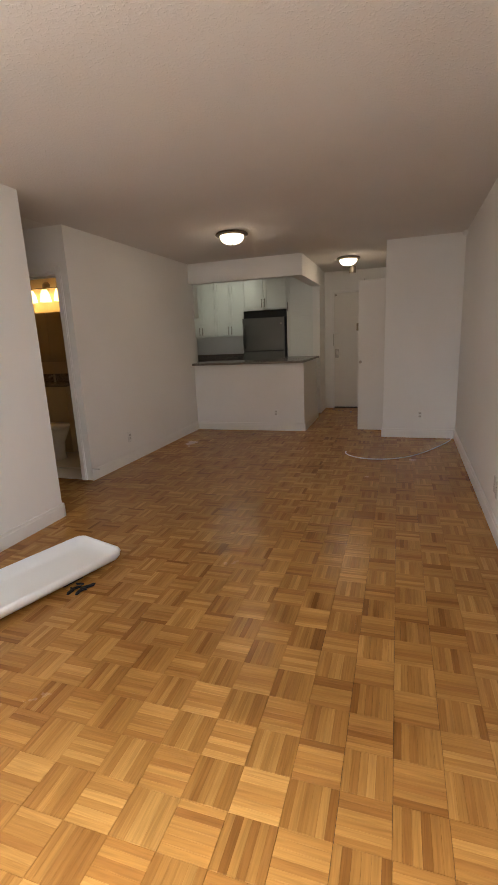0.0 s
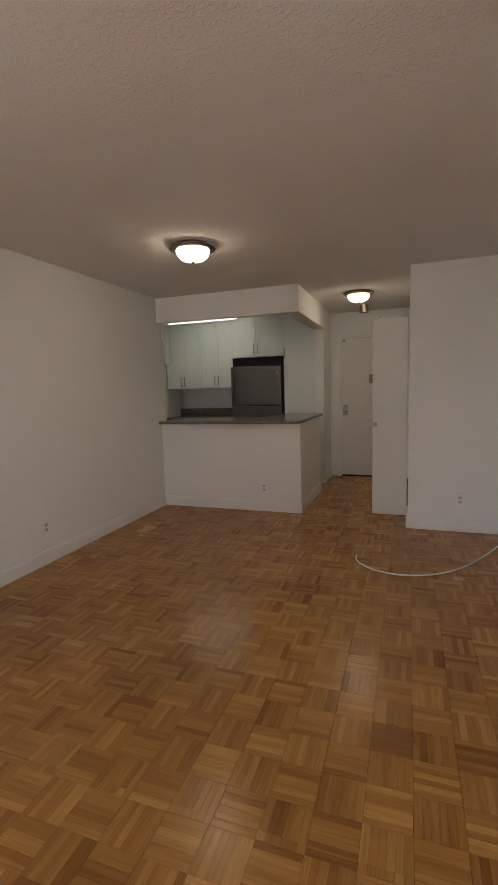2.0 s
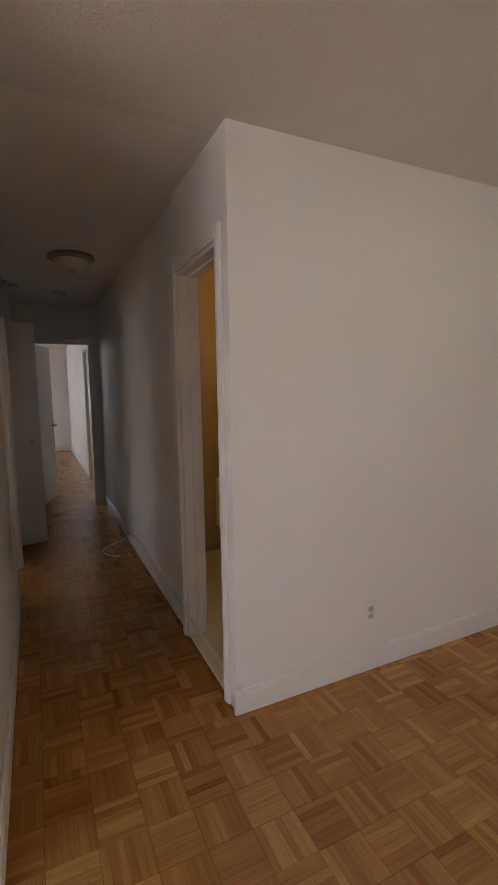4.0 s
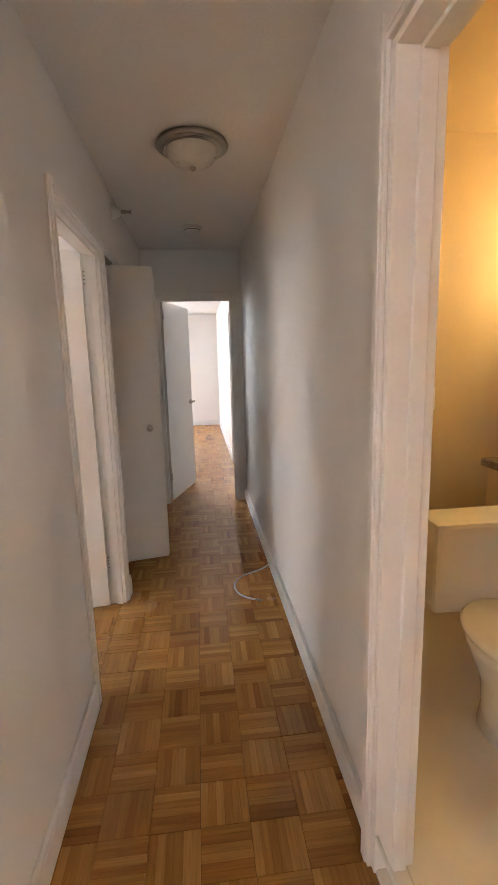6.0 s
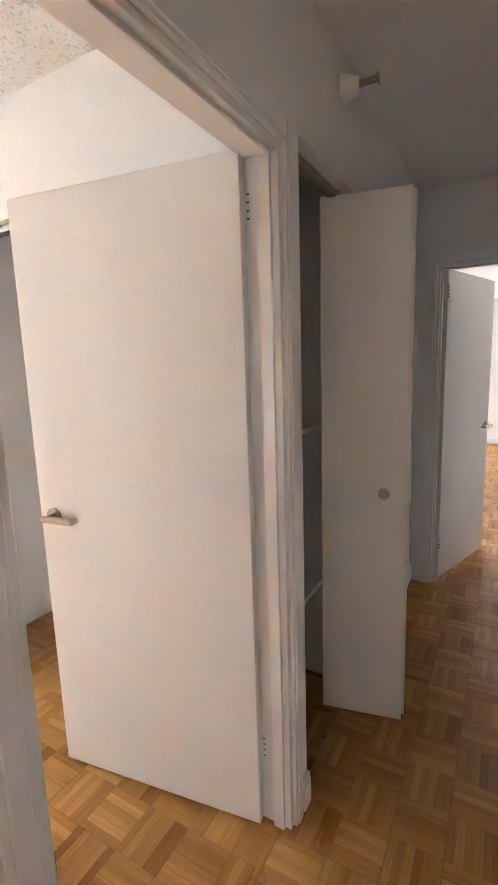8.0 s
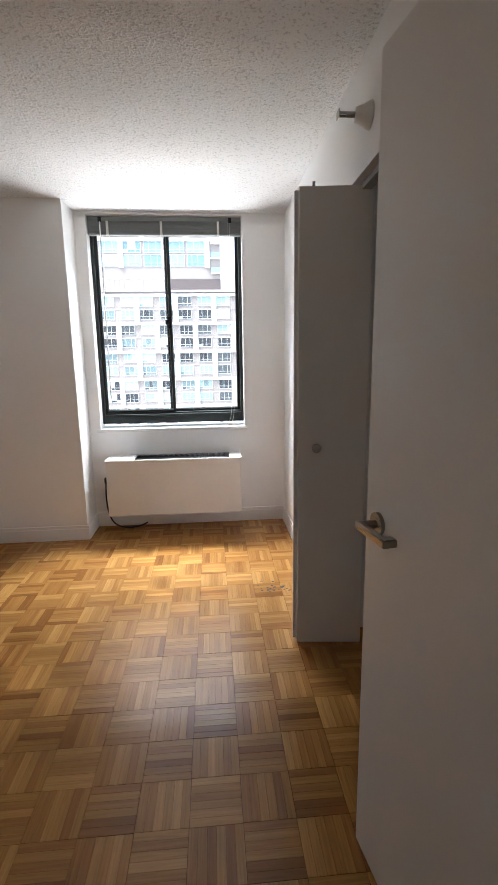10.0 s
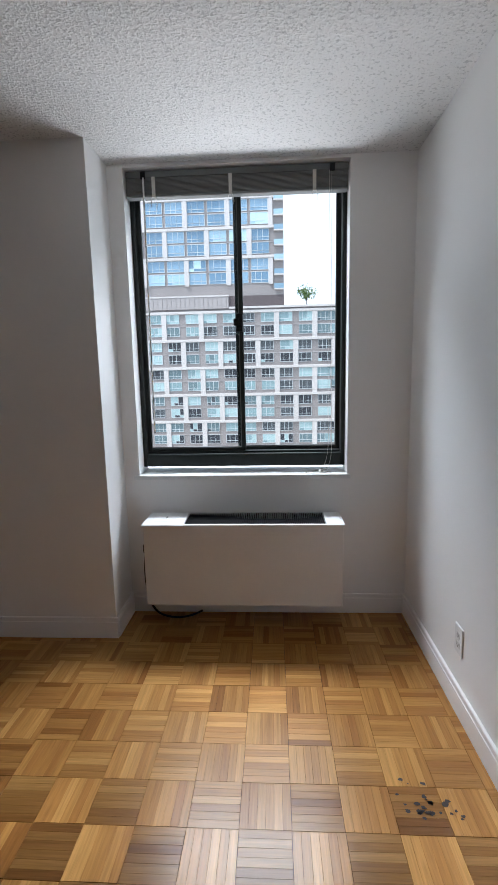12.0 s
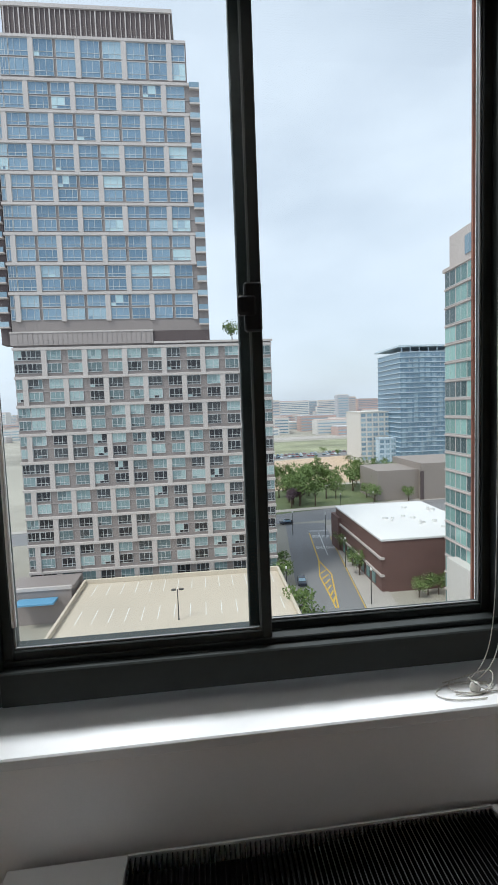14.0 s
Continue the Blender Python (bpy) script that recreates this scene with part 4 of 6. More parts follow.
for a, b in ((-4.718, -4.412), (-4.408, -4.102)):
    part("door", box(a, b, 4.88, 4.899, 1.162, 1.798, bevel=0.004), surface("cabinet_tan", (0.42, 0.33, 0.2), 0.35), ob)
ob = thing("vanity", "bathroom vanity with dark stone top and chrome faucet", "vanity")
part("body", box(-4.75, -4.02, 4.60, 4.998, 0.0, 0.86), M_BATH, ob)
part("top", box(-4.77, -4.0, 4.57, 4.998, 0.861, 0.90, bevel=0.006), M_GRANITE, ob, "dark stone top")
part("backsplash", box(-4.77, -4.0, 4.975, 4.998, 0.901, 1.0, bevel=0.003), M_GRANITE, ob)
bm = cyl((-4.40, 4.88, 0.90), (-4.40, 4.88, 1.0), 0.014, n=14)
bm_cyl(bm, (-4.40, 4.88, 0.99), (-4.40, 4.78, 0.97), 0.010, n=12)
part("faucet", bm, M_NICKEL, ob, "chrome faucet")
part("pull", cyl((-4.42, 4.58, 0.74), (-4.30, 4.58, 0.74), 0.008, n=10), M_BRONZE, ob)
ob = thing("toilet", "white ceramic toilet with closed seat", "toilet", pose(-4.05, 4.30, 0.012))
part("bowl", bm_lathe(bmesh.new(), [(0, 0), (0.12, 0), (0.11, 0.08), (0.12, 0.2), (0.17, 0.33), (0.185, 0.385), (0, 0.385)], 32, Matrix.Diagonal((1.25, 1, 1, 1))), M_CERAMIC, ob, smooth=True)
part("seat", bm_lathe(bmesh.new(), [(0, 0.387), (0.19, 0.387), (0.192, 0.405), (0.18, 0.42), (0, 0.422)], 32, Matrix.Diagonal((1.25, 1, 1, 1))), M_CERAMIC, ob, smooth=True)
part("tank", box(-0.44, -0.235, -0.21, 0.21, 0.36, 0.74, bevel=0.02, segs=2), M_CERAMIC, ob)
part("strike_plate", box(-3.673, -3.6715, 3.668, 3.692, 0.955, 1.02), M_BRONZE).matrix_world = Matrix()
tagged(bpy.data.objects["strike_plate"], "dark metal strike plate in the bathroom jamb", "strike plate")

# ---- bedroom window ----
X0, X1, ZB, ZT = -5.007, -3.832, 0.80, 2.425
win = thing("window_1", "dark-framed sliding window overlooking the city", "window", kind="structure")
YF = -0.976
fr = 0.03
for nm, a in (("frame_jamb", (X0, X0 + fr, YF - 0.05, YF + 0.07, 0.842, ZT)), ("frame_jamb", (X1 - fr, X1, YF - 0.05, YF + 0.07, 0.842, ZT)),
              ("frame_head", (X0 + fr, X1 - fr, YF - 0.05, YF + 0.07, ZT - 0.05, ZT)), ("frame_bottom", (X0 + fr, X1 - fr, YF - 0.05, YF + 0.07, 0.842, 0.915))):
    part(nm, box(*a, bevel=0.003), M_FRAME, win)
part("frame_track", box(X0 + fr, X1 - fr, YF - 0.045, YF + 0.045, 0.9155, 0.928, bevel=0.002), M_FRAME, win)
XM = -4.414


def sash(x0, x1, y, name):
    s = part(name, bmesh.new(), M_FRAME, win)
    bm = bmesh.new()
    w = 0.022
    bm_box(bm, x0, x0 + w, y - 0.014, y + 0.014, 0.929, ZT - 0.051, bevel=0.002)
    bm_box(bm, x1 - w, x1, y - 0.014, y + 0.014, 0.929, ZT - 0.051, bevel=0.002)
    bm_box(bm, x0 + w, x1 - w, y - 0.014, y + 0.014, 0.929, 0.948, bevel=0.002)
    bm_box(bm, x0 + w, x1 - w, y - 0.014, y + 0.014, ZT - 0.09, ZT - 0.051, bevel=0.002)
    bm.to_mesh(s.data)
    bm.free()
    g = part("pane", box(x0 + w, x1 - w, y - 0.002, y + 0.002, 0.949, ZT - 0.091), M_GLASS, s)
    g.visible_shadow = False
    gk = bmesh.new()
    for a in ((x0 + w, x0 + w + 0.004, 0.949, ZT - 0.091), (x1 - w - 0.004, x1 - w, 0.949, ZT - 0.091), (x0 + w, x1 - w, 0.9485, 0.9525)):
        bm_box(gk, a[0], a[1], y + 0.0022, y + 0.008, a[2], a[3])
    part("gasket", gk, M_BLIND, s)
    return s


s1 = sash(XM - 0.022, X1 - fr, YF + 0.03, "sliding_sash")
s2 = sash(X0 + fr, XM + 0.024, YF - 0.005, "fixed_sash")
bm = box(XM - 0.02, XM + 0.016, YF + 0.044, YF + 0.066, 1.60, 1.70, bevel=0.004)
bm_box(bm, XM - 0.008, XM + 0.03, YF + 0.05, YF + 0.072, 1.632, 1.672, bevel=0.005)
part("latch", bm, M_BLACK, s1, "black sash latch")
structure("window_sill_1", box(X0 - 0.012, X1 + 0.022, -1.061, -0.798, 0.788, 0.812, bevel=0.003), M_SILL, "glossy white window sill", "window sill")
bm = bmesh.new()
bm_box(bm, X0, X0 + 0.008, YF + 0.0705, -0.807, 0.8125, ZT)
bm_box(bm, X1 - 0.008, X1, YF + 0.0705, -0.807, 0.8125, ZT)
structure("window_reveal_1", bm, M_TRIM, "white painted window reveal", "trim")

bl = thing("venetian_blind", "raised grey venetian blind at the window head", "blind")
part("head_rail", box(X0 + 0.012, X1 - 0.012, -0.876, -0.838, 2.385, 2.418, bevel=0.002), M_BLIND, bl, "pale metal head rail")
for k in range(14):
    part("slat", box(X0 + 0.014, X1 - 0.014, -0.878 + 0.0006 * (k % 3), -0.834 + 0.0006 * (k % 2), 2.302 + k * 0.0057, 2.3062 + k * 0.0057, bevel=0.001), M_BLIND, bl)
part("bottom_rail", box(X0 + 0.014, X1 - 0.014, -0.88, -0.832, 2.287, 2.300, bevel=0.003), M_BLIND, bl)
for x in (-3.992, -4.392, -4.822):
    part("ladder_tape", box(x - 0.009, x + 0.009, -0.8315, -0.829, 2.285, 2.385), M_CORD, bl, "pale ladder tape")
    for dx in (-0.012, 0.01):
        tube("cord_end", [(x + dx * 0.3, -0.828, 2.30), (x + dx, -0.824, 2.275), (x + dx * 1.8, -0.826, 2.255), (x + dx * 1.2, -0.825, 2.235)], 0.0013, M_CORD, bl, res=1)
for x in (-3.938, -4.912):
    part("bracket", box(x - 0.012, x + 0.012, -0.833, -0.825, 2.375, 2.412, bevel=0.002), M_BLACK, bl)
part("tilt_wand", cyl((-3.94, -0.826, 2.38), (-3.934, -0.828, 1.05), 0.0045, n=10), M_PLASTIC, bl, "thin clear tilt wand")
for dx in (0.0, 0.012):
    tube("lift_cord", [(-4.897 - dx, -0.828, 2.38), (-4.897 - dx, -0.828, 1.9), (-4.9 - dx, -0.831, 1.2), (-4.902 - dx * 1.5, -0.836, 0.98), (-4.892 - dx * 2, -0.851, 0.86), (-4.862 - dx * 2, -0.876, 0.818)], 0.0010, M_CORD, bl, res=1)
rnd = random.Random(11)
for k in range(5):
    c = Vector((-4.862 + rnd.uniform(-0.03, 0.03), -0.866 + rnd.uniform(-0.02, 0.02), 0.8145))
    a0, r0 = rnd.uniform(0, 6), rnd.uniform(0.035, 0.075)
    pts = [(c.x + r0 * math.cos(a0 + 0.9 * i) * (1 + 0.25 * (i % 2)), c.y + 0.55 * r0 * math.sin(a0 + 0.9 * i), 0.8145 + (0.028 if i in (2, 3) and k % 2 else 0.0)) for i in range(6)]
    tagged(tube("sill_cord", pts, 0.0014, M_CORD, res=1), "tangled thin blind cord lying on the sill", "cord", group="sill cords")
tagged(part("cord_knob", bm_lathe(bmesh.new(), [(0, 0), (0.009, 0.001), (0.011, 0.008), (0.008, 0.018), (0, 0.02)], 18, Matrix.Translation((-4.862, -0.846, 0.8125))), M_CORD, smooth=True), "cream cord pull lying on the sill", "cord pull")

# ---- heater under the window ----
AX0, AX1, AY0, AY1, AZ0, AZ1 = -4.947, -3.91, -0.791, -0.576, 0.155, 0.595
ac = thing("fan_coil_unit", "white metal fan coil cabinet under the window", "heater")
bm = bmesh.new()
bm_box(bm, AX0, AX1, AY1 - 0.012, AY1, AZ0, AZ1, bevel=0.002)
bm_box(bm, AX0, AX0 + 0.012, AY0, AY1 - 0.012, AZ0, AZ1 - 0.002)
bm_box(bm, AX1 - 0.012, AX1, AY0, AY1 - 0.012, AZ0, AZ1 - 0.002)
bm_box(bm, AX0 + 0.012, AX1 - 0.012, AY0, AY1 - 0.012, AZ0, AZ0 + 0.01)
part("casing", bm, M_DOOR_EDGE, ac)
GX0, GX1, GY0, GY1 = -4.862, -4.122, -0.787, -0.587
bm = bmesh.new()
zt0, zt1 = AZ1 - 0.006, AZ1 + 0.006
bm_box(bm, AX0 - 0.008, GX0, AY0, AY1 + 0.007, zt0, zt1, bevel=0.002)
bm_box(bm, GX1, AX1 + 0.008, AY0, AY1 + 0.007, zt0, zt1, bevel=0.002)
bm_box(bm, GX0, GX1, AY0, GY0, zt0, zt1)
bm_box(bm, GX0, GX1, GY1, AY1 + 0.007, zt0, zt1)
part("top_plate", bm, M_SILL, ac, "white enamelled top with flared lip")
gr = part("grille", box(GX0, GX1, GY0, GY1, zt0 - 0.03, zt0 - 0.026), M_BLACK, ac, "black discharge grille")
nb = 74
blade = mesh_of("blade", box(-0.0012, 0.0012, GY0 + 0.001, GY1 - 0.001, zt0 - 0.025, zt1 - 0.004), M_BLACK)
for k in range(nb):
    b = new("blade", blade)
    b.location.x = GX0 + (k + 0.5) * (GX1 - GX0) / nb
    b.parent = gr
part("access_door", box(-4.077, -3.962, -0.756, -0.621, zt1 + 0.0005, zt1 + 0.002), M_SILL, ac)
part("slot", box(-4.015, -4.01, -0.706, -0.681, zt1 + 0.002, zt1 + 0.0032), M_DARK_GAP, ac)
tube("power_cord", [(-3.862, -0.771, 0.40), (-3.852, -0.756, 0.30), (-3.862, -0.736, 0.16), (-3.902, -0.716, 0.05), (-3.992, -0.696, 0.012), (-4.112, -0.706, 0.012), (-4.182, -0.736, 0.04)], 0.006, M_BLACK, ac)
part("power_plug", box(-3.877, -3.847, -0.792, -0.764, 0.37, 0.42, bevel=0.004), M_BLACK, ac)

# dark spots on the bedroom parquet
rnd = random.Random(3)
bm = bmesh.new()
for k in range(26):
    cx, cy = rnd.gauss(-5.05, 0.03), rnd.gauss(0.38, 0.04)
    if k > 18:
        cx, cy = rnd.gauss(-5.14, 0.02), rnd.gauss(0.42, 0.02)
    r = rnd.uniform(0.003, 0.011)
    n = 9
    vs = [bm.verts.new((cx + r * rnd.uniform(0.6, 1.5) * math.cos(2 * math.pi * i / n), cy + r * rnd.uniform(0.5, 1.2) * math.sin(2 * math.pi * i / n), 0.0022)) for i in range(n)]
    bm.faces.new(vs)
tagged(part("floor_stain", bm, M_STAIN), "dark adhesive spots on the bedroom parquet", "stain", kind="stuff")

# ---- parquet ----
PITCH, GAP = 0.1537, 0.0010
GX, GY = -0.633, 0.671
FIN = 6


def bm_finger(bm, lay, x0, x1, y0, y1, z, horizontal, tone):
    """One finger with eased edges; 'along' holds its own length and width coordinates."""
    e = 0.0003
    lo = [bm.verts.new(p) for p in ((x0, y0, z - 0.006), (x1, y0, z - 0.006), (x1, y1, z - 0.006), (x0, y1, z - 0.006))]
    md = [bm.verts.new((v.co.x, v.co.y, z - e)) for v in lo]
    tp = [bm.verts.new(p) for p in ((x0 + e, y0 + e, z), (x1 - e, y0 + e, z), (x1 - e, y1 - e, z), (x0 + e, y1 - e, z))]
    for a, b in ((lo, md), (md, tp)):
        for i in range(4):
            j = (i + 1) % 4
            bm.faces.new((a[i], a[j], b[j], b[i]))
    bm.faces.new(tp)
    for v in (*lo, *md, *tp):
        v[lay[1]] = Vector((1, 0, 0)) if horizontal else Vector((0, 1, 0))
        v[lay[0]] = Vector((v.co.x, v.co.y, tone)) if horizontal else Vector((v.co.y, v.co.x, tone))
    return [*lo, *md, *tp]


def bm_block(bm, lay, x0, y0, horizontal, rnd, clip=None, pitch=PITCH):
    w = pitch / FIN
    tone = rnd.random()
    sx, sy = rnd.gauss(0, 0.003), rnd.gauss(0, 0.003)  # no block lies quite level
    for k in range(FIN):
        if horizontal:
            a = [x0 + GAP, x0 + pitch - GAP, y0 + k * w + GAP * 0.2, y0 + (k + 1) * w - GAP * 0.2]
        else:
            a = [x0 + k * w + GAP * 0.2, x0 + (k + 1) * w - GAP * 0.2, y0 + GAP, y0 + pitch - GAP]
        if clip:
            a = [max(a[0], clip[0]), min(a[1], clip[1]), max(a[2], clip[2]), min(a[3], clip[3])]
            if a[1] - a[0] < 0.004 or a[3] - a[2] < 0.004:
                continue
        for v in bm_finger(bm, lay, *a, rnd.uniform(-0.0002, 0.0002), horizontal, tone):
            v.co.z += sx * (v.co.x - x0 - pitch / 2) + sy * (v.co.y - y0 - pitch / 2)


def parquet(name, label, x0, x1, y0, y1, near=None, grid=(GX, GY, PITCH)):
    """Blocks over one rectangle of floor. near: the part of it whose whole blocks are pieces of their own."""
    gx, gy, pitch = grid
    rnd = random.Random(int(abs(x0) * 100 + abs(y0) * 37))
    bm = bmesh.new()
    lay = bm.verts.layers.float_vector.new("along"), bm.verts.layers.float_vector.new("across")
    pieces = []
    for i in range(math.floor((x0 - gx) / pitch), math.ceil((x1 - gx) / pitch)):
        for j in range(math.floor((y0 - gy) / pitch), math.ceil((y1 - gy) / pitch)):
            px, py = gx + i * pitch, gy + j * pitch
            whole = px >= x0 and px + pitch <= x1 and py >= y0 and py + pitch <= y1
            hor = (i + j) % 2 == 0
            if near and whole and near[0] <= px and px + pitch <= near[1] and near[2] <= py and py + pitch <= near[3] and len(pieces) < 300:
                pieces.append((px, py, hor))
            else:
                bm_block(bm, lay, px, py, hor, rnd, (x0, x1, y0, y1), pitch)
    base = thing(name, label, "floor", kind="structure")
    tagged(part("parquet_rest", bm, M_OAK, base), kind="stuff")
    kinds = {}
    for hor in (True, False):
        kinds[hor] = []
        for v in range(10):
            b = bmesh.new()
            la = b.verts.layers.float_vector.new("along"), b.verts.layers.float_vector.new("across")
            bm_block(b, la, 0, 0, hor, rnd, None, pitch)
            kinds[hor].append(mesh_of("parquet_block", b, M_OAK))
    for k, (px, py, hor) in enumerate(pieces):
        o = new("parquet_block", kinds[hor][rnd.randrange(10)])
        o.location = (px, py, 0)
        o.parent = base
    return base


parquet("floor_living", "honey oak finger-block parquet of the living room", -2.61, 0.68, -0.75, 2.70, near=(-1.9, 0.68, 0.7, 2.70))
parquet("floor_living_north", "honey oak finger-block parquet before the kitchen", -2.985, 0.68, 2.70, 6.27, near=(-2.4, -0.2, 2.70, 5.2))
parquet("floor_entry", "honey oak parquet of the entry", -1.36, 0.62, 6.27, 9.9)
parquet("floor_hall", "honey oak finger-block parquet of the hallway", -7.235, -2.985, 2.65, 3.63, near=(-6.9, -3.3, 2.66, 3.62))
parquet("floor_bedroom", "honey oak finger-block parquet of the bedroom", -6.0, -2.72, -0.806, 2.65, near=(-5.33, -3.7, -0.4, 2.5), grid=(-4.638, -0.161, 0.1605))
parquet("floor_far", "honey oak parquet of the far room", -13.0, -7.235, -0.75, 3.74)

# ---- outdoors ----
indoors = set(scene.collection.objects)
GZ = -38.0
CITY_TURN, CITY_AWAY = -0.3, 1.035
M_ASPHALT = surface("asphalt", (0.21, 0.21, 0.215), 0.85, vary=0.15, scale=0.08, grain=2, bump=0)
M_LAND = surface("dry_ground", (0.36, 0.34, 0.29), 0.95, vary=0.35, scale=0.012, grain=0.12, bump=0)
M_WALK = surface("concrete_walk", (0.42, 0.39, 0.36), 0.9, vary=0.1, scale=0.2, grain=2, bump=0)
M_SAND = surface("bare_sand", (0.52, 0.39, 0.28), 0.95, vary=0.15, scale=0.03, grain=0.4, bump=0)
M_GRASS = surface("rough_grass", (0.12, 0.15, 0.07), 0.95, vary=0.4, scale=0.03, grain=0.5, bump=0)
M_PINK = surface("pale_precast", (0.52, 0.47, 0.45), 0.8, vary=0.06, scale=0.1, grain=2, bump=0)
M_TAUPE = surface("taupe_panel", (0.27, 0.235, 0.225), 0.8, vary=0.08, scale=0.1, grain=2, bump=0)
M_PANEL = surface("mauve_panel", (0.34, 0.30, 0.29), 0.8, vary=0.06, scale=0.1, grain=2, bump=0)
M_LOUVRE_SHADE = surface("dark_louvre_and_shade", (0.10, 0.075, 0.075), 0.7, vary=0.1, bump=0)
M_MULLION = surface("pale_mullion", (0.55, 0.57, 0.58), 0.5, bump=0)
M_DECK = surface("deck_concrete", (0.58, 0.51, 0.42), 0.9, vary=0.1, scale=0.06, grain=1, bump=0)
M_LINE = surface("white_road_paint", (0.75, 0.75, 0.73), 0.8, bump=0)
M_YELLOW = surface("yellow_road_paint", (0.65, 0.42, 0.06), 0.8, bump=0)
M_BRICK = surface("brown_brick", (0.15, 0.085, 0.075), 0.85, vary=0.12, scale=0.3, grain=4, bump=0)
M_ROOF = surface("white_roof", (0.75, 0.75, 0.74), 0.8, vary=0.08, scale=0.1, grain=1, bump=0)
M_GREYWALL = surface("warm_grey_render", (0.30, 0.26, 0.235), 0.85, vary=0.05, scale=0.1, bump=0)
M_CARPAINT = surface("dark_car_paint", (0.03, 0.035, 0.05), 0.25, bump=0)
M_POLE = surface("dark_pole", (0.05, 0.05, 0.05), 0.5, bump=0)
M_BARK = surface("bark", (0.10, 0.07, 0.05), 0.9, vary=0.2, bump=0)


def city_glass(name, stops, rough=0.08, spec=0.5, jitter=0.14):
    m, n, l, p = nodes_of(name)
    info = n.new("ShaderNodeObjectInfo")
    geo = n.new("ShaderNodeNewGeometry")
    ad = n.new("ShaderNodeMath")
    ad.operation = "MULTIPLY_ADD"
    l.new(geo.outputs["Random Per Island"], ad.inputs[0])
    ad.inputs[1].default_value = jitter
    l.new(info.outputs["Random"], ad.inputs[2])
    fr = n.new("ShaderNodeMath")
    fr.operation = "FRACT"
    l.new(ad.outputs[0], fr.inputs[0])
    r = n.new("ShaderNodeValToRGB")
    r.color_ramp.interpolation = "CONSTANT"
    e = r.color_ramp.elements
    e[0].position, e[0].color = 0, (*stops[0][1], 1)
    e[1].position, e[1].color = stops[1][0], (*stops[1][1], 1)
    for pos, c in stops[2:]:
        e.new(pos).color = (*c, 1)
    l.new(fr.outputs[0], r.inputs["Fac"])
    l.new(r.outputs["Color"], p.inputs["Base Color"])
    p.inputs["Roughness"].default_value = rough
    p.inputs["Specular IOR Level"].default_value = spec
    return m


M_WIN_LOW = city_glass("apartment_glass", [(0, (0.025, 0.025, 0.03)), (0.22, (0.06, 0.065, 0.07)), (0.42, (0.13, 0.18, 0.19)), (0.6, (0.22, 0.31, 0.32)), (0.8, (0.36, 0.47, 0.47))], jitter=0.13)
# upper panes carry the sky's reflection as blue in their base colour
M_WIN_UP = city_glass("sky_tinted_tower_glass", [(0, (0.14, 0.23, 0.32)), (0.3, (0.18, 0.28, 0.38)), (0.6, (0.22, 0.33, 0.43)), (0.88, (0.34, 0.47, 0.55)), (0.95, (0.48, 0.64, 0.68))], jitter=0.06)
M_WIN_TEAL = city_glass("teal_glass", [(0, (0.12, 0.22, 0.22)), (0.3, (0.22, 0.38, 0.36)), (0.6, (0.30, 0.50, 0.47)), (0.85, (0.08, 0.12, 0.13))])
# distance haze is put into these paler, bluer base colours
M_WIN_FAR = city_glass("haze_lightened_glass", [(0, (0.20, 0.30, 0.38)), (0.5, (0.32, 0.44, 0.52))])

structure("ground", box(-3000, 3000, -4000, -12, GZ - 1, GZ), M_LAND, "flat city ground to the horizon", "ground")


def bm_two(a, b, name, mats):
    """Join two bmeshes into one mesh with a material each."""
    me = bpy.data.meshes.new(name)
    off = len(a.faces)
    t = bpy.data.meshes.new("tmp")
    b.to_mesh(t)
    a.from_mesh(t)
    bpy.data.meshes.remove(t)
    b.free()
    a.faces.ensure_lookup_table()
    for i, f in enumerate(a.faces):
        f.material_index = 0 if i < off else 1
    a.to_mesh(me)
    a.free()
    for m in mats:
        me.materials.append(m)
    return me


def window_mesh(name, w, h, glass, seed):
    """A glazed unit facing +y: panes set in a thin metal grid, a narrow side light and a low vent."""
    r = random.Random(seed)
    g, f = bmesh.new(), bmesh.new()
    p, q = ((0.30, 0.72), (0.36, 0.66), (0.26, 0.62), (0.40, 0.74))[seed % 4]
    xs = (-w / 2, -w / 2 + p * w, -w / 2 + q * w, w / 2)
    cuts = list(zip(xs, xs[1:]))
    for a, b in cuts:
        bm_box(g, a + 0.03, b - 0.03, -0.05, 0.0, 0.28 * h + 0.03, h - 0.03)
        bm_box(g, a + 0.03, b - 0.03, -0.05, 0.0, 0.03, 0.28 * h - 0.03)
    for x in xs:
        bm_box(f, x - 0.035, x + 0.035, -0.05, 0.07, 0, h)
    for z in (0.0, 0.28 * h, h):
        bm_box(f, -w / 2, w / 2, -0.05, 0.06, z - 0.035, z + 0.035)
    return bm_two(g, f, name, (glass, M_MULLION))


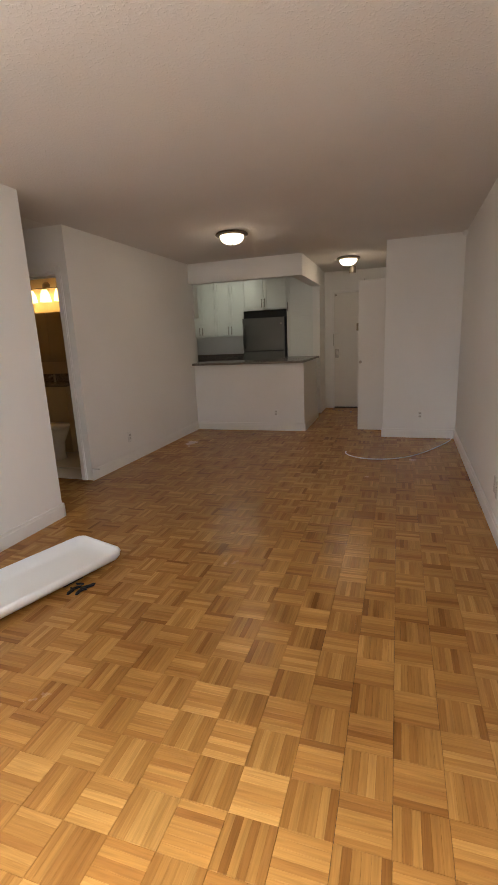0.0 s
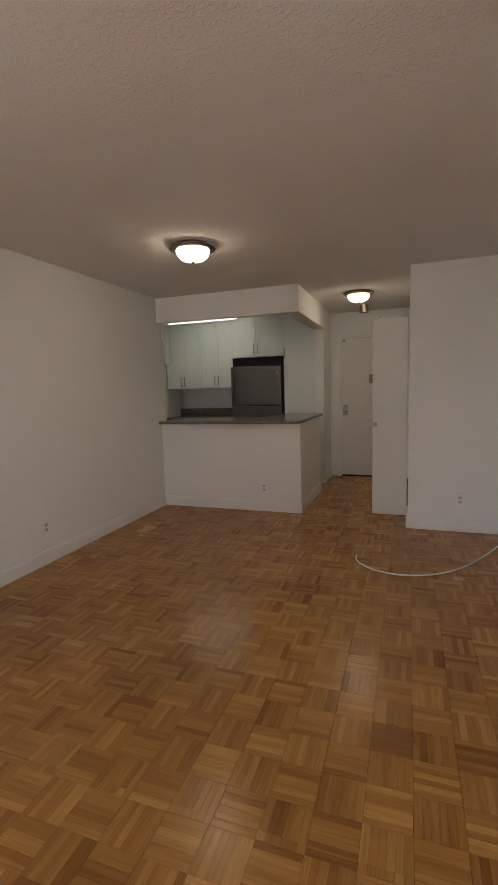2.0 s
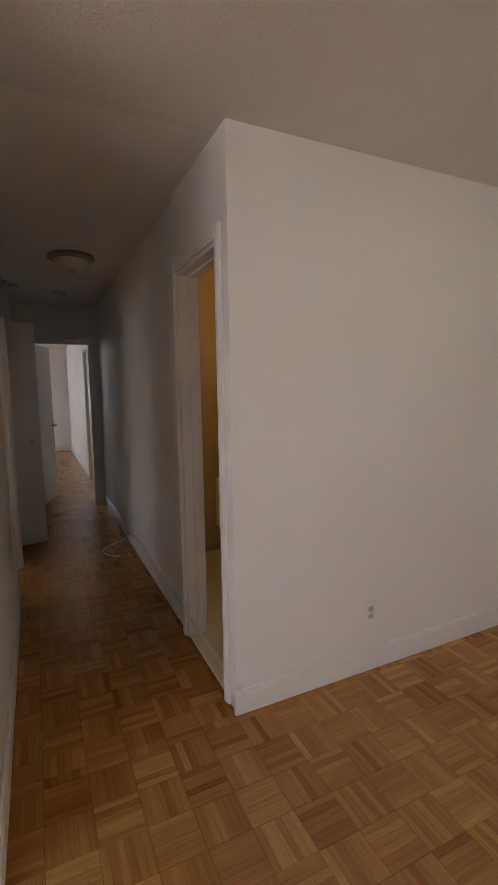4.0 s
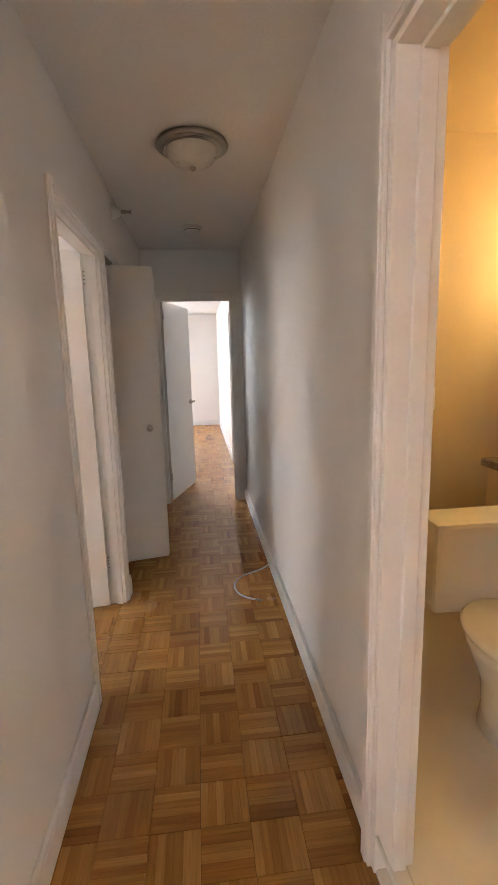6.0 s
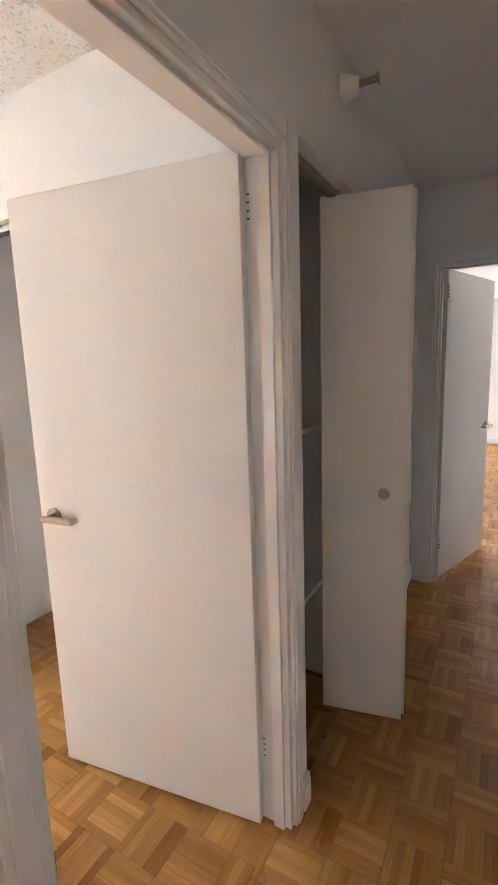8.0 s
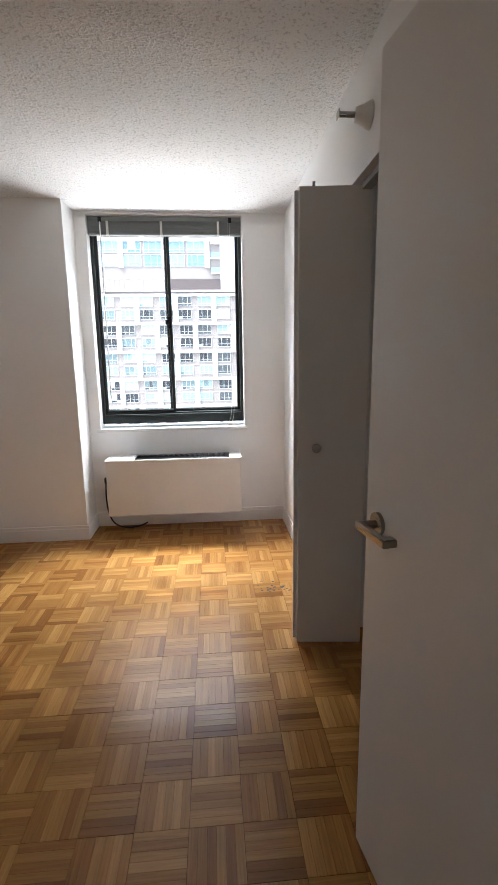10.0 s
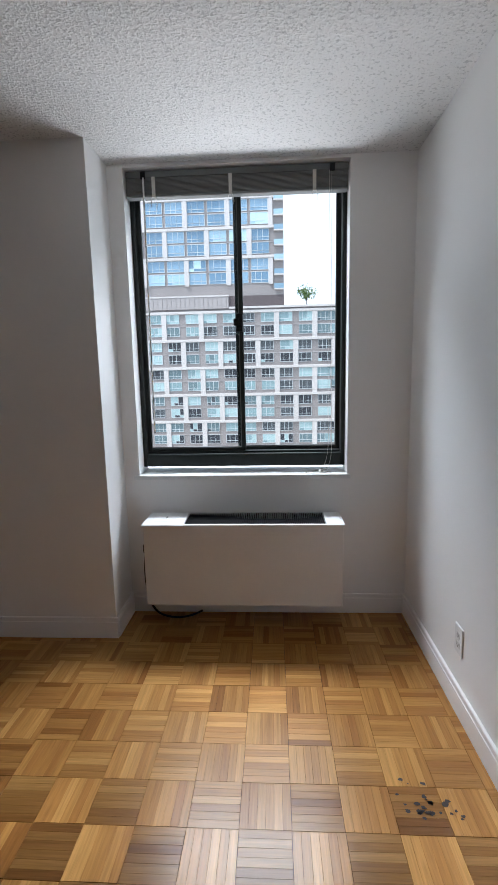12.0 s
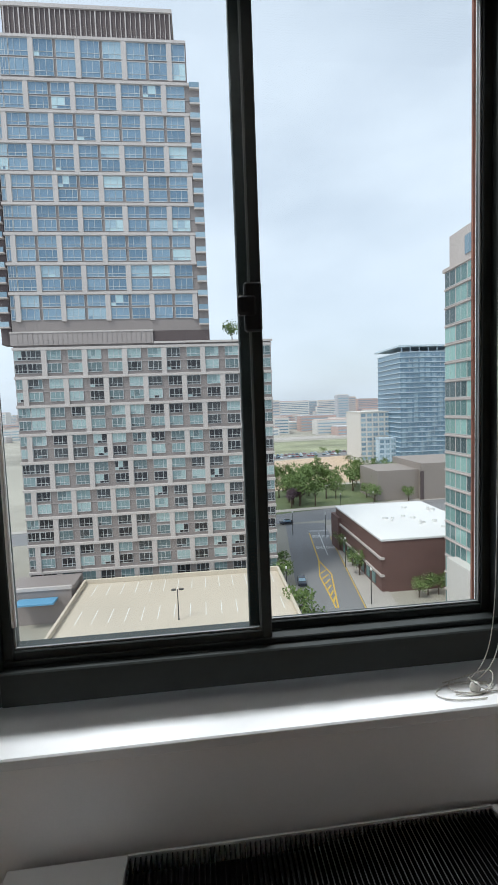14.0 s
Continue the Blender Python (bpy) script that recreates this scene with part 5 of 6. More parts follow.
def tower_part(tower, x0, x1, y, z_top, z_bot, rows, bay, pier, glass, seed, two, panel, sill):
    """One street face of the tower: panel wall, light bands over two storeys each, staggered piers and single windows."""
    bh = two
    w = (bay - pier - panel) / 2
    hh = (bh - 0.55) / 2 - sill
    meshes = [window_mesh("window", w, hh, glass, seed + k) for k in range(4)]
    r = random.Random(seed)
    z = z_top
    k = 0
    while z - 1.0 > z_bot and k < rows:
        part("band", box(x0 - 0.1, x1 + 0.1, y, y + 0.45, z - 0.55, z, bevel=0.04), M_PINK, tower)
        part("spandrel", box(x0, x1, y, y + 0.1, z - 0.55 - (bh - 0.55) / 2 - 0.03, z - 0.55 - (bh - 0.55) / 2 + 0.12), M_PANEL, tower)
        shift = (k % 2) * bay * 0.5
        n = int((x1 - x0) / bay) + 2
        edges = []
        for i in range(n):
            px = x1 - 5.9 + shift - bay * i
            lo, hi = px - bay, px
            if x0 <= px - pier / 2 and px + pier / 2 <= x1:
                part("pier", box(px - pier / 2, px + pier / 2, y + 0.01, y + 0.38, z - bh, z - 0.55), M_PINK, tower)
            for c in (hi - pier / 2 - w / 2 - 0.04, lo + pier / 2 + w / 2 + 0.04):
                if c - w / 2 < x0 + 0.2 or c + w / 2 > x1 - 0.2:
                    continue
                edges += [c - w / 2, c + w / 2]
                for s in range(2):
                    o = new("window", meshes[r.randrange(4)])
                    o.location = (c, y + 0.09, z - 0.55 - (s + 1) * (bh - 0.55) / 2 + sill - 0.05)
                    o.parent = tower
        px = x1 - 5.9 + shift
        if px + pier / 2 + w < x1 - 0.2:
            edges += [px + pier / 2 + 0.04 + w]
            for s in range(2):
                o = new("window", meshes[r.randrange(4)])
                o.location = (px + pier / 2 + 0.04 + w / 2, y + 0.09, z - 0.55 - (s + 1) * (bh - 0.55) / 2 + sill - 0.05)
                o.parent = tower
        # glazed corner bays close the row
        for lo, hi in ((x0, min(edges)), (max(edges), x1)):
            if hi - lo > 1.3:
                me = window_mesh("window", hi - lo - 0.35, hh, glass, seed + k)
                for s in range(2):
                    o = new("window", me)
                    o.location = ((lo + hi) / 2, y + 0.09, z - 0.55 - (s + 1) * (bh - 0.55) / 2 + sill - 0.05)
                    o.parent = tower
        z -= bh
        k += 1


TY = -92.0
tw = thing("apartment_tower", "tall stepped apartment tower with pale frames and glass bays", "building")
part("podium_wall", box(-19.3, 32.5, TY - 30, TY, GZ, 15.2), M_TAUPE, tw)
part("upper_wall", box(-6.6, 32.4, TY - 28, TY - 0.05, 15.2, 65.4), M_TAUPE, tw)
part("step_wall", box(-4.3, 31, TY - 27, TY - 0.2, 65.4, 73.2), M_TAUPE, tw)
part("crown", box(-1.7, 30, TY - 26, TY - 0.1, 73.2, 78.6), M_LOUVRE_SHADE, tw, "dark louvred crown")
for k in range(34):
    x = -1.5 + k * 0.94
    part("fin", box(x, x + (0.22 if k % 3 == 0 else 0.1), TY - 0.1, TY + 0.12, 73.4, 78.2), M_PINK, tw)
part("cornice", box(-1.9, 30.2, TY - 26.2, TY + 0.25, 78.2, 78.9), M_PINK, tw)
part("parapet", box(4.9, 32.7, TY + 0.001, TY + 0.5, 15.0, 17.4), M_PANEL, tw, "ribbed grey-mauve parapet band")
part("coping", box(4.8, 32.8, TY - 0.04, TY + 0.6, 17.4, 17.7), M_PINK, tw)
part("coping", box(-19.6, 4.8, TY - 0.04, TY + 0.6, 14.9, 15.3), M_PINK, tw)
for k in range(28):
    part("rib", box(5.3 + k * 0.96, 5.42 + k * 0.96, TY + 0.5, TY + 0.56, 15.0, 17.4), M_TAUPE, tw)
# dark box painted as the shade of the open terrace
part("terrace_gap", box(-6.6, 4.8, TY - 0.04, TY + 0.1, 15.35, 17.5), M_LOUVRE_SHADE, tw)
tower_part(tw, -19.3, 32.5, TY, 14.6, GZ, 10, 7.9, 1.0, M_WIN_LOW, 3, 5.72, 1.5, 0.75)
tower_part(tw, -4.6, 32.4, TY - 0.04, 65.4, 18.5, 8, 8.7, 0.95, M_WIN_UP, 11, 5.72, 0.7, 0.42)
tower_part(tw, -4.2, 31, TY - 0.19, 73.3, 67, 1, 8.7, 0.95, M_WIN_UP, 17, 7.6, 0.7, 0.42)
slab = mesh_of("balcony", box(-1.0, 1.0, -3.0, 0.6, -0.14, 0.14), M_PINK)
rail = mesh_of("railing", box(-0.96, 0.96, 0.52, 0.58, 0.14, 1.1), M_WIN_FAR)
for side, x in ((0, -5.6), (1, 33.6)):
    for k in range(17):
        o = new("balcony", slab)
        o.location = (x, TY, 18.6 + k * 2.86)
        o.parent = tw
        q = new("railing", rail)
        q.parent = o
    # dark filler paints the shade behind the balcony slabs
    part("balcony_recess", box(x - 0.98, x + 0.98, TY - 3.0, TY - 0.3, 15.3, 65.3), M_LOUVRE_SHADE, tw)

ax = thing("low_annex", "low brown brick annex with a blue awning", "building")
part("wall", box(21.6, 34, TY + 1.0, TY + 9, GZ, -31.5), M_TAUPE, ax)
part("parapet", box(21.5, 34.1, TY + 8.6, TY + 9.2, -31.5, -30.9), M_PINK, ax)
part("awning", box(24.0, 31.0, TY + 9.2, TY + 12.0, -33.2, -32.8, bevel=0.05), surface("blue_awning", (0.12, 0.32, 0.50), 0.6, bump=0), ax, "blue awning")

# garage deck in front of the tower
gd = thing("parking_deck", "pale concrete rooftop parking deck with stall lines", "parking deck")
part("slab", box(-19.0, 21.0, TY + 1.2, -30, GZ, -33.4), M_DECK, gd)
for a in ((-19.0, 21.0, TY + 1.2, TY + 1.7), (-19.0, -18.5, TY + 1.7, -30), (20.5, 21.0, TY + 1.7, -30)):
    part("kerb_wall", box(a[0], a[1], a[2], a[3], -33.4, -32.5, bevel=0.05), M_DECK, gd)
line = mesh_of("stall_line", box(-0.07, 0.07, -2.6, 2.6, 0, 0.012), M_LINE)
for k in range(14):
    for y in (TY + 5.2, TY + 17):
        o = new("stall_line", line)
        o.location = (-17 + k * 2.7, y, -33.4)
        o.parent = gd


def street_lamp(x, y, z, h, label="dark street lamp on a tall thin pole", two=False):
    ob = thing("street_lamp", label, "street lamp", pose(x, y, z), group="street lamps")
    part("pole", cyl((0, 0, 0), (0, 0, h), 0.11, 0.07, n=10), M_POLE, ob)
    if two:
        for s in (-1, 1):
            part("head", box(s * 0.2, s * 1.0, -0.25, 0.25, h - 0.1, h + 0.1, bevel=0.05), M_POLE, ob)
    else:
        part("head", bm_lathe(bmesh.new(), [(0, 0.5), (0.16, 0.4), (0.22, 0.0), (0.12, -0.15), (0, -0.15)], 14, Matrix.Translation((0, 0, h))), M_LINE, ob, smooth=True)


street_lamp(1.0, -71.0, -33.4, 5.2, "double-headed lamp on the parking deck", True)
for x, y in ((-19.6, -84), (-35.5, -80), (-37, -100), (-39, -124), (-30, -128), (-52, -150), (-64, -150)):
    street_lamp(x, y, GZ, 7.0)

# roads
ux, uy = -11.0, -76.0
L = math.hypot(ux, uy)


def along(a, b):
    """A place a metres along the side street and b metres to its right."""
    return -25.8 + ux / L * a + uy / L * b, -66 + uy / L * a - ux / L * b


def flat(name, pts, z, material, label, category, kind="structure"):
    bm = bmesh.new()
    lo = [bm.verts.new((x, y, GZ)) for x, y in pts]
    hi = [bm.verts.new((x, y, GZ + z)) for x, y in pts]
    bm.faces.new(hi)
    for i in range(len(pts)):
        j = (i + 1) % len(pts)
        bm.faces.new((lo[i], lo[j], hi[j], hi[i]))
    bmesh.ops.recalc_face_normals(bm, faces=bm.faces)
    return tagged(part(name, bm, material), label, category, kind=kind)


flat("pavement_side", [along(-30, 6.4), along(-30, 12.5), along(72, 12.5), along(72, 6.4)], 0.18, M_WALK, "pale concrete sidewalk with a raised kerb", "pavement")
flat("road_side", [along(-30, -6.4), along(-30, 6.4), along(75, 6.4), along(75, -6.4)], 0.03, M_ASPHALT, "grey asphalt side street", "road")
flat("road_cross", [(-160, -152), (70, -134), (70, -148), (-160, -168)], 0.034, M_ASPHALT, "grey asphalt cross street", "road")
flat("pavement_cross", [(-160, -168), (70, -148), (70, -151), (-160, -172)], 0.16, M_WALK, "pale sidewalk along the park", "pavement")


def stripe(pts, w, material, name, label):
    bm = bmesh.new()
    for (a0, b0), (a1, b1) in zip(pts, pts[1:]):
        p, q = Vector(along(a0, b0)), Vector(along(a1, b1))
        d = (q - p).normalized()
        nrm = Vector((-d.y, d.x)) * w / 2
        vs = [bm.verts.new((*c, GZ + 0.045)) for c in (p - nrm, q - nrm, q + nrm, p + nrm)]
        bm.faces.new(vs)
    bmesh.ops.recalc_face_normals(bm, faces=bm.faces)
    return tagged(part(name, bm, material), label, "road marking", kind="structure")


stripe([(64, 0.4), (40, 0.4), (31, 2.2), (14, 1.0)], 0.3, M_YELLOW, "road_marking_centre", "yellow centre line")
stripe([(40, 0.4), (30, -0.6), (14, 0.6)], 0.3, M_YELLOW, "road_marking_taper", "yellow tapered line")
for k in range(6):
    stripe([(34 - 3 * k, 1.6 - 0.1 * k), (31.5 - 3 * k, -0.3 + 0.15 * k)], 0.35, M_YELLOW, "road_marking_hatch", "yellow hatched island stripe")
stripe([(66, 0.6), (66, 6.2)], 0.5, M_LINE, "road_marking_stop", "white stop line")
stripe([(64, 3.2), (44, 3.2)], 0.15, M_LINE, "road_marking_lane", "white lane line")
stripe([(60, 6.2), (8, 6.2)], 0.2, M_YELLOW, "road_marking_edge", "yellow kerb line")
for word, a, b in (("STOP", 59, 0.9), ("STOP", 59, 3.6), ("ONLY", 49, 0.9), ("ONLY", 49, 3.6)):
    cu = bpy.data.curves.new("road_word", "FONT")
    cu.body, cu.size = word, 1.1
    tmp = bpy.data.objects.new("road_word", cu)
    me = bpy.data.meshes.new_from_object(tmp)
    bpy.data.objects.remove(tmp)
    me.materials.clear()
    me.materials.append(M_LINE)
    x, y = along(a, b)
    o = tagged(new("road_marking_word", me), "white word painted on the asphalt", "road marking", kind="structure")
    o.matrix_world = pose(x, y, GZ + 0.05, 0, 0, 172) @ Matrix.Diagonal((0.85, 3.2, 1, 1))


# buildings beyond
def block_building(name, label, x0, x1, y0, y1, z1, wall, storey, win, face, cols, pitch_w, roof=None, slab_m=None, tall=0.62):
    """A building whose seen faces carry single windows, storey by storey. face: '+y' or '+x'."""
    ob = thing(name, label, "building")
    part("wall", box(x0, x1, y0, y1, GZ, z1), wall, ob)
    part("roof", box(x0 - 0.3, x1 + 0.3, y0 - 0.3, y1 + 0.3, z1, z1 + 0.6), roof or wall, ob)
    g, f = bmesh.new(), bmesh.new()
    w, h = pitch_w * 0.72, storey * tall
    bm_box(g, -w / 2, w / 2, -0.1, 0.03, 0, h)
    bm_box(f, -0.05, 0.05, 0.03, 0.08, 0, h)
    bm_box(f, -w / 2, w / 2, 0.03, 0.08, -0.08, 0)
    me = bm_two(g, f, "window", (win, M_MULLION))
    n = int((z1 - GZ) / storey)
    for k in range(n):
        z = z1 - (k + 1) * storey + 0.5
        if slab_m:
            if face == "+y":
                part("floor_slab", box(x0 - 0.9, x1 + 0.9, y0, y1 + 1.1, z - 0.55, z - 0.25), slab_m, ob)
            else:
                part("floor_slab", box(x1 - 0.1, x1 + 0.25, y0, y1, z - 0.5, z - 0.3), slab_m, ob)
        for i in range(cols):
            o = new("window", me)
            t = (i + 0.5) / cols
            if face == "+y":
                o.location = (x0 + t * (x1 - x0), y1, z)
            else:
                o.matrix_world = pose(x1, y0 + t * (y1 - y0), z, 0, 0, -90)
            o.parent = ob
    return ob


M_BLUE = surface("blue_grey_slab", (0.50, 0.60, 0.68), 0.6, bump=0)
M_WHITEB = surface("white_concrete", (0.62, 0.60, 0.57), 0.8, bump=0)
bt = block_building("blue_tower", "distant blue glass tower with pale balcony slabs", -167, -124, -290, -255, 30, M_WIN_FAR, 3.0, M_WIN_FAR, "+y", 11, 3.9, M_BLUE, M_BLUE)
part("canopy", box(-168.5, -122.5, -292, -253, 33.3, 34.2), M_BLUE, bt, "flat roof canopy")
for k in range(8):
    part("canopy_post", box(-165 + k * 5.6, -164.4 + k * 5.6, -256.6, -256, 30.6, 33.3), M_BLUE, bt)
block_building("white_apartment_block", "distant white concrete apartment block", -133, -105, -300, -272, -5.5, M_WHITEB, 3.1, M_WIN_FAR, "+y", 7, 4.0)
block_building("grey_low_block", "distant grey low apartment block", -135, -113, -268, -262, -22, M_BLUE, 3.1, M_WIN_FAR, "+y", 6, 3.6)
gt = block_building("teal_glass_tower", "tall teal glass tower with pale end wall", -75, -49.0, -78, -26, 24, M_PINK, 3.25, M_WIN_TEAL, "+x", 15, 4.45, M_PINK, M_PINK, 0.8)
part("crown", box(-74, -49.3, -77, -28, 24.6, 30), M_PINK, gt)
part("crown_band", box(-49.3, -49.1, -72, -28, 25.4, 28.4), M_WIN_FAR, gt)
part("lower_annex", box(-56, -47, -74, -60, GZ, -27), M_WHITEB, gt)
gw = thing("grey_theatre_block", "plain warm grey windowless block", "building")
part("wall", box(-92, -72, -185, -165, GZ, -26), M_GREYWALL, gw)
part("tower", box(-118, -89, -190, -163, GZ, -23.5), M_GREYWALL, gw)
part("slot", box(-90, -88.6, -163.1, -162.7, GZ, -26.5), M_LOUVRE_SHADE, gw)
bb = thing("brick_hall", "brown brick hall with a white flat roof", "building")
part("wall", box(-64, -39.7, -116, -84.3, GZ, -27.2), M_BRICK, bb)
part("roof", box(-64, -39.5, -116.2, -84.1, -27.2, -26.7, bevel=0.08), M_ROOF, bb, "white membrane roof")
for z in (-31.0, -34.6):
    part("stone_band", box(-40.2, -39.3, -116.3 + 4, -84.0, z, z + 0.45), M_PINK, bb)
part("entry_bay", box(-44, -39.0, -118.5, -112, GZ, -29), M_BRICK, bb)
for k in range(7):
    part("window", box(-39.72, -39.6, -110 + k * 3.4, -108.2 + k * 3.4, GZ + 0.6, -35), M_WIN_TEAL, bb)
rnd = random.Random(8)
for k in range(16):
    x, y = rnd.uniform(-62, -46), rnd.uniform(-112, -87)
    part("roof_vent", cyl((x, y, -26.7), (x, y, -26.7 + rnd.uniform(0.4, 0.9)), rnd.uniform(0.3, 0.7), n=10), M_ROOF, bb)
# far city, its wall colours lightened to carry the distance haze
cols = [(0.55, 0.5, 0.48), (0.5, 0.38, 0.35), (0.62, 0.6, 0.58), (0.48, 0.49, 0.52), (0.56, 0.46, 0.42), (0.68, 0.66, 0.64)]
mats = [surface("haze_lightened_wall", c, 0.9, bump=0) for c in cols]
for k in range(175):
    y = rnd.uniform(-1300, -520)
    x = y * rnd.uniform(-0.05, 0.42) + rnd.uniform(-30, 30)
    if k < 24:
        x = -y * rnd.uniform(0.36, 0.46)
    w, d, h = rnd.uniform(14, 60), rnd.uniform(12, 30), rnd.choice((8, 10, 12, 14, 18, 22))
    if k % 17 == 0:
        h, w = rnd.uniform(34, 52), rnd.uniform(18, 34)
    if k >= 120:
        y = rnd.uniform(-1450, -950)
        x, h, w = y * rnd.uniform(0.15, 0.42), rnd.choice((16, 20, 26, 32, 38, 46)), rnd.uniform(30, 85)
    ob = thing("far_building", "distant city building in haze-lightened colours", "building", pose(x, y, GZ), group="far city")
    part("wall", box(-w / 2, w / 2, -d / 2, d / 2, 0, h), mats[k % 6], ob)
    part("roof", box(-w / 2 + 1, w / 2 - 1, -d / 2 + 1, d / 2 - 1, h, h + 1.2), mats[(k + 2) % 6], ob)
    rows = bmesh.new()
    for i in range(int(h / 4)):
        bm_box(rows, -w / 2 + 1.5, w / 2 - 1.5, d / 2 - 0.2, d / 2 + 0.1, 1.6 + i * 4, 3.0 + i * 4)
    if len(rows.faces):
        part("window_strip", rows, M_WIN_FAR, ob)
flat("sand_lot", [(-30, -196), (-92, -215), (-118, -320), (-40, -300)], 0.05, M_SAND, "bare sandy building lot", "ground")
M_BRUSH = surface("dry_brush", (0.27, 0.28, 0.18), 0.95, vary=0.5, scale=0.03, grain=0.3, bump=0)
flat("grass_field", [(40, -330), (-200, -345), (-230, -470), (40, -450)], 0.06, M_BRUSH, "rough brush field", "ground")
flat("park_lawn", [(-20, -152), (-110, -172), (-120, -214), (-26, -194)], 0.08, M_GRASS, "park lawn", "ground")
flat("rail_road", [(80, -470), (-320, -500), (-330, -540), (80, -505)], 0.07, M_WALK, "pale rail yard strip", "ground")


# trees
def leaf_material(name, a, b_col):
    m, n, l, p = nodes_of(name)
    geo = n.new("ShaderNodeNewGeometry")
    mx = n.new("ShaderNodeMix")
    mx.data_type = "RGBA"
    mx.inputs["A"].default_value, mx.inputs["B"].default_value = (*a, 1), (*b_col, 1)
    l.new(geo.outputs["Random Per Island"], mx.inputs["Factor"])
    l.new(mx.outputs["Result"], p.inputs["Base Color"])
    p.inputs["Roughness"].default_value = 0.7
    return m


M_LEAF = leaf_material("green_leaves", (0.06, 0.11, 0.03), (0.19, 0.27, 0.08))
M_LEAF_P = leaf_material("purple_leaves", (0.06, 0.035, 0.05), (0.11, 0.06, 0.08))


def crown_mesh(seed, material, r=2.6):
    rr = random.Random(seed)
    vs, fs = [], []
    lobes = [Vector((rr.gauss(0, 0.5), rr.gauss(0, 0.5), rr.uniform(-0.5, 0.7))) * r * 0.75 for _ in range(9)]
    for k in range(420):
        c = rr.choice(lobes) + Vector((rr.gauss(0, 1), rr.gauss(0, 1), rr.gauss(0, 0.9))).normalized() * r * rr.uniform(0.3, 0.62)
        u = Vector((rr.gauss(0, 1), rr.gauss(0, 1), rr.gauss(0, 1))).normalized()
        v = u.orthogonal().normalized()
        s = rr.uniform(0.18, 0.42) * r / 2.6
        i = len(vs)
        vs += [c - u * s, c + v * s * 0.6, c + u * s, c - v * s * 0.6]
        fs.append((i, i + 1, i + 2, i + 3))
    me = bpy.data.meshes.new("crown")
    me.from_pydata(vs, [], fs)
    me.materials.append(material)
    return me


def trunk_mesh(h):
    bm = cyl((0, 0, 0), (0, 0, h), 0.22, 0.12, n=8)
    for a in range(4):
        bm_cyl(bm, (0, 0, h * 0.75), (1.1 * math.cos(a * 1.7), 1.1 * math.sin(a * 1.7), h * 1.25), 0.09, 0.03, n=6)
    return mesh_of("trunk", bm, M_BARK)


crowns = [crown_mesh(k, M_LEAF) for k in range(4)]
purple = crown_mesh(9, M_LEAF_P)
trunk = trunk_mesh(3.0)


def tree(x, y, z, s, me, label="leafy green street tree"):
    ob = thing("tree", label, "tree", pose(x, y, z, 0, 0, rnd.uniform(0, 360)) @ Matrix.Diagonal((s, s, s * rnd.uniform(0.9, 1.15), 1)), group="street trees")
    t = new("trunk", trunk)
    t.parent = ob
    c = new("crown", me)
    c.location = (0, 0, 4.6)
    c.parent = ob


for k in range(46):
    tree(rnd.uniform(-92, -34), rnd.uniform(-212, -160), GZ, rnd.uniform(0.9, 1.9), crowns[k % 4])
for k in range(5):
    tree(rnd.uniform(-44, -36), rnd.uniform(-172, -160), GZ, rnd.uniform(1.0, 1.4), purple, "purple-leaved tree in the park")
for x, y in (along(50, 8), along(43, 8.2), along(36, 8.0), along(30, 8.4), (-19.8, -92), (-20.6, -100), (-20.5, -76), (-21.5, -72)):
    tree(x, y, GZ, rnd.uniform(0.7, 0.95), crowns[int(abs(x)) % 4])
for k in range(6):
    tree(-46 - 2.2 * k, -80.5 - rnd.uniform(0, 2), GZ, rnd.uniform(0.5, 0.7), crowns[k % 4], "green shrub tree beside the brick hall")
for k in range(14):
    tree(rnd.uniform(-140, -60), rnd.uniform(-345, -240), GZ, rnd.uniform(0.6, 1.0), crowns[k % 4])
tree(-11.5, TY - 4, 15.2, 0.66, crowns[1], "small green tree on the roof terrace")


# parked cars
def car_thing(x, y, turn, paint, label):
    ob = thing("car", label, "car", pose(x, y, GZ + 0.05, 0, 0, turn), group="parked cars")
    part("body", box(-2.2, 2.2, -0.88, 0.88, 0.3, 0.92, bevel=0.16, segs=2), paint, ob)
    cab = bmesh.new()
    bm_box(cab, -1.5, 0.95, -0.78, 0.78, 0.9, 1.45)
    for v in cab.verts:
        if v.co.z > 1.2:
            v.co.x = v.co.x * 0.72 - 0.08
            v.co.y *= 0.86
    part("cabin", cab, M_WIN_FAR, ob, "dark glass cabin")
    part("roof_panel", box(-1.1, 0.55, -0.66, 0.66, 1.44, 1.5, bevel=0.02), paint, ob)
    for a in (-1.35, 1.35):
        for b in (-0.85, 0.85):
            part("wheel", cyl((a, b - 0.1, 0.32), (a, b + 0.1, 0.32), 0.32, n=16), M_POLE, ob)
    return ob


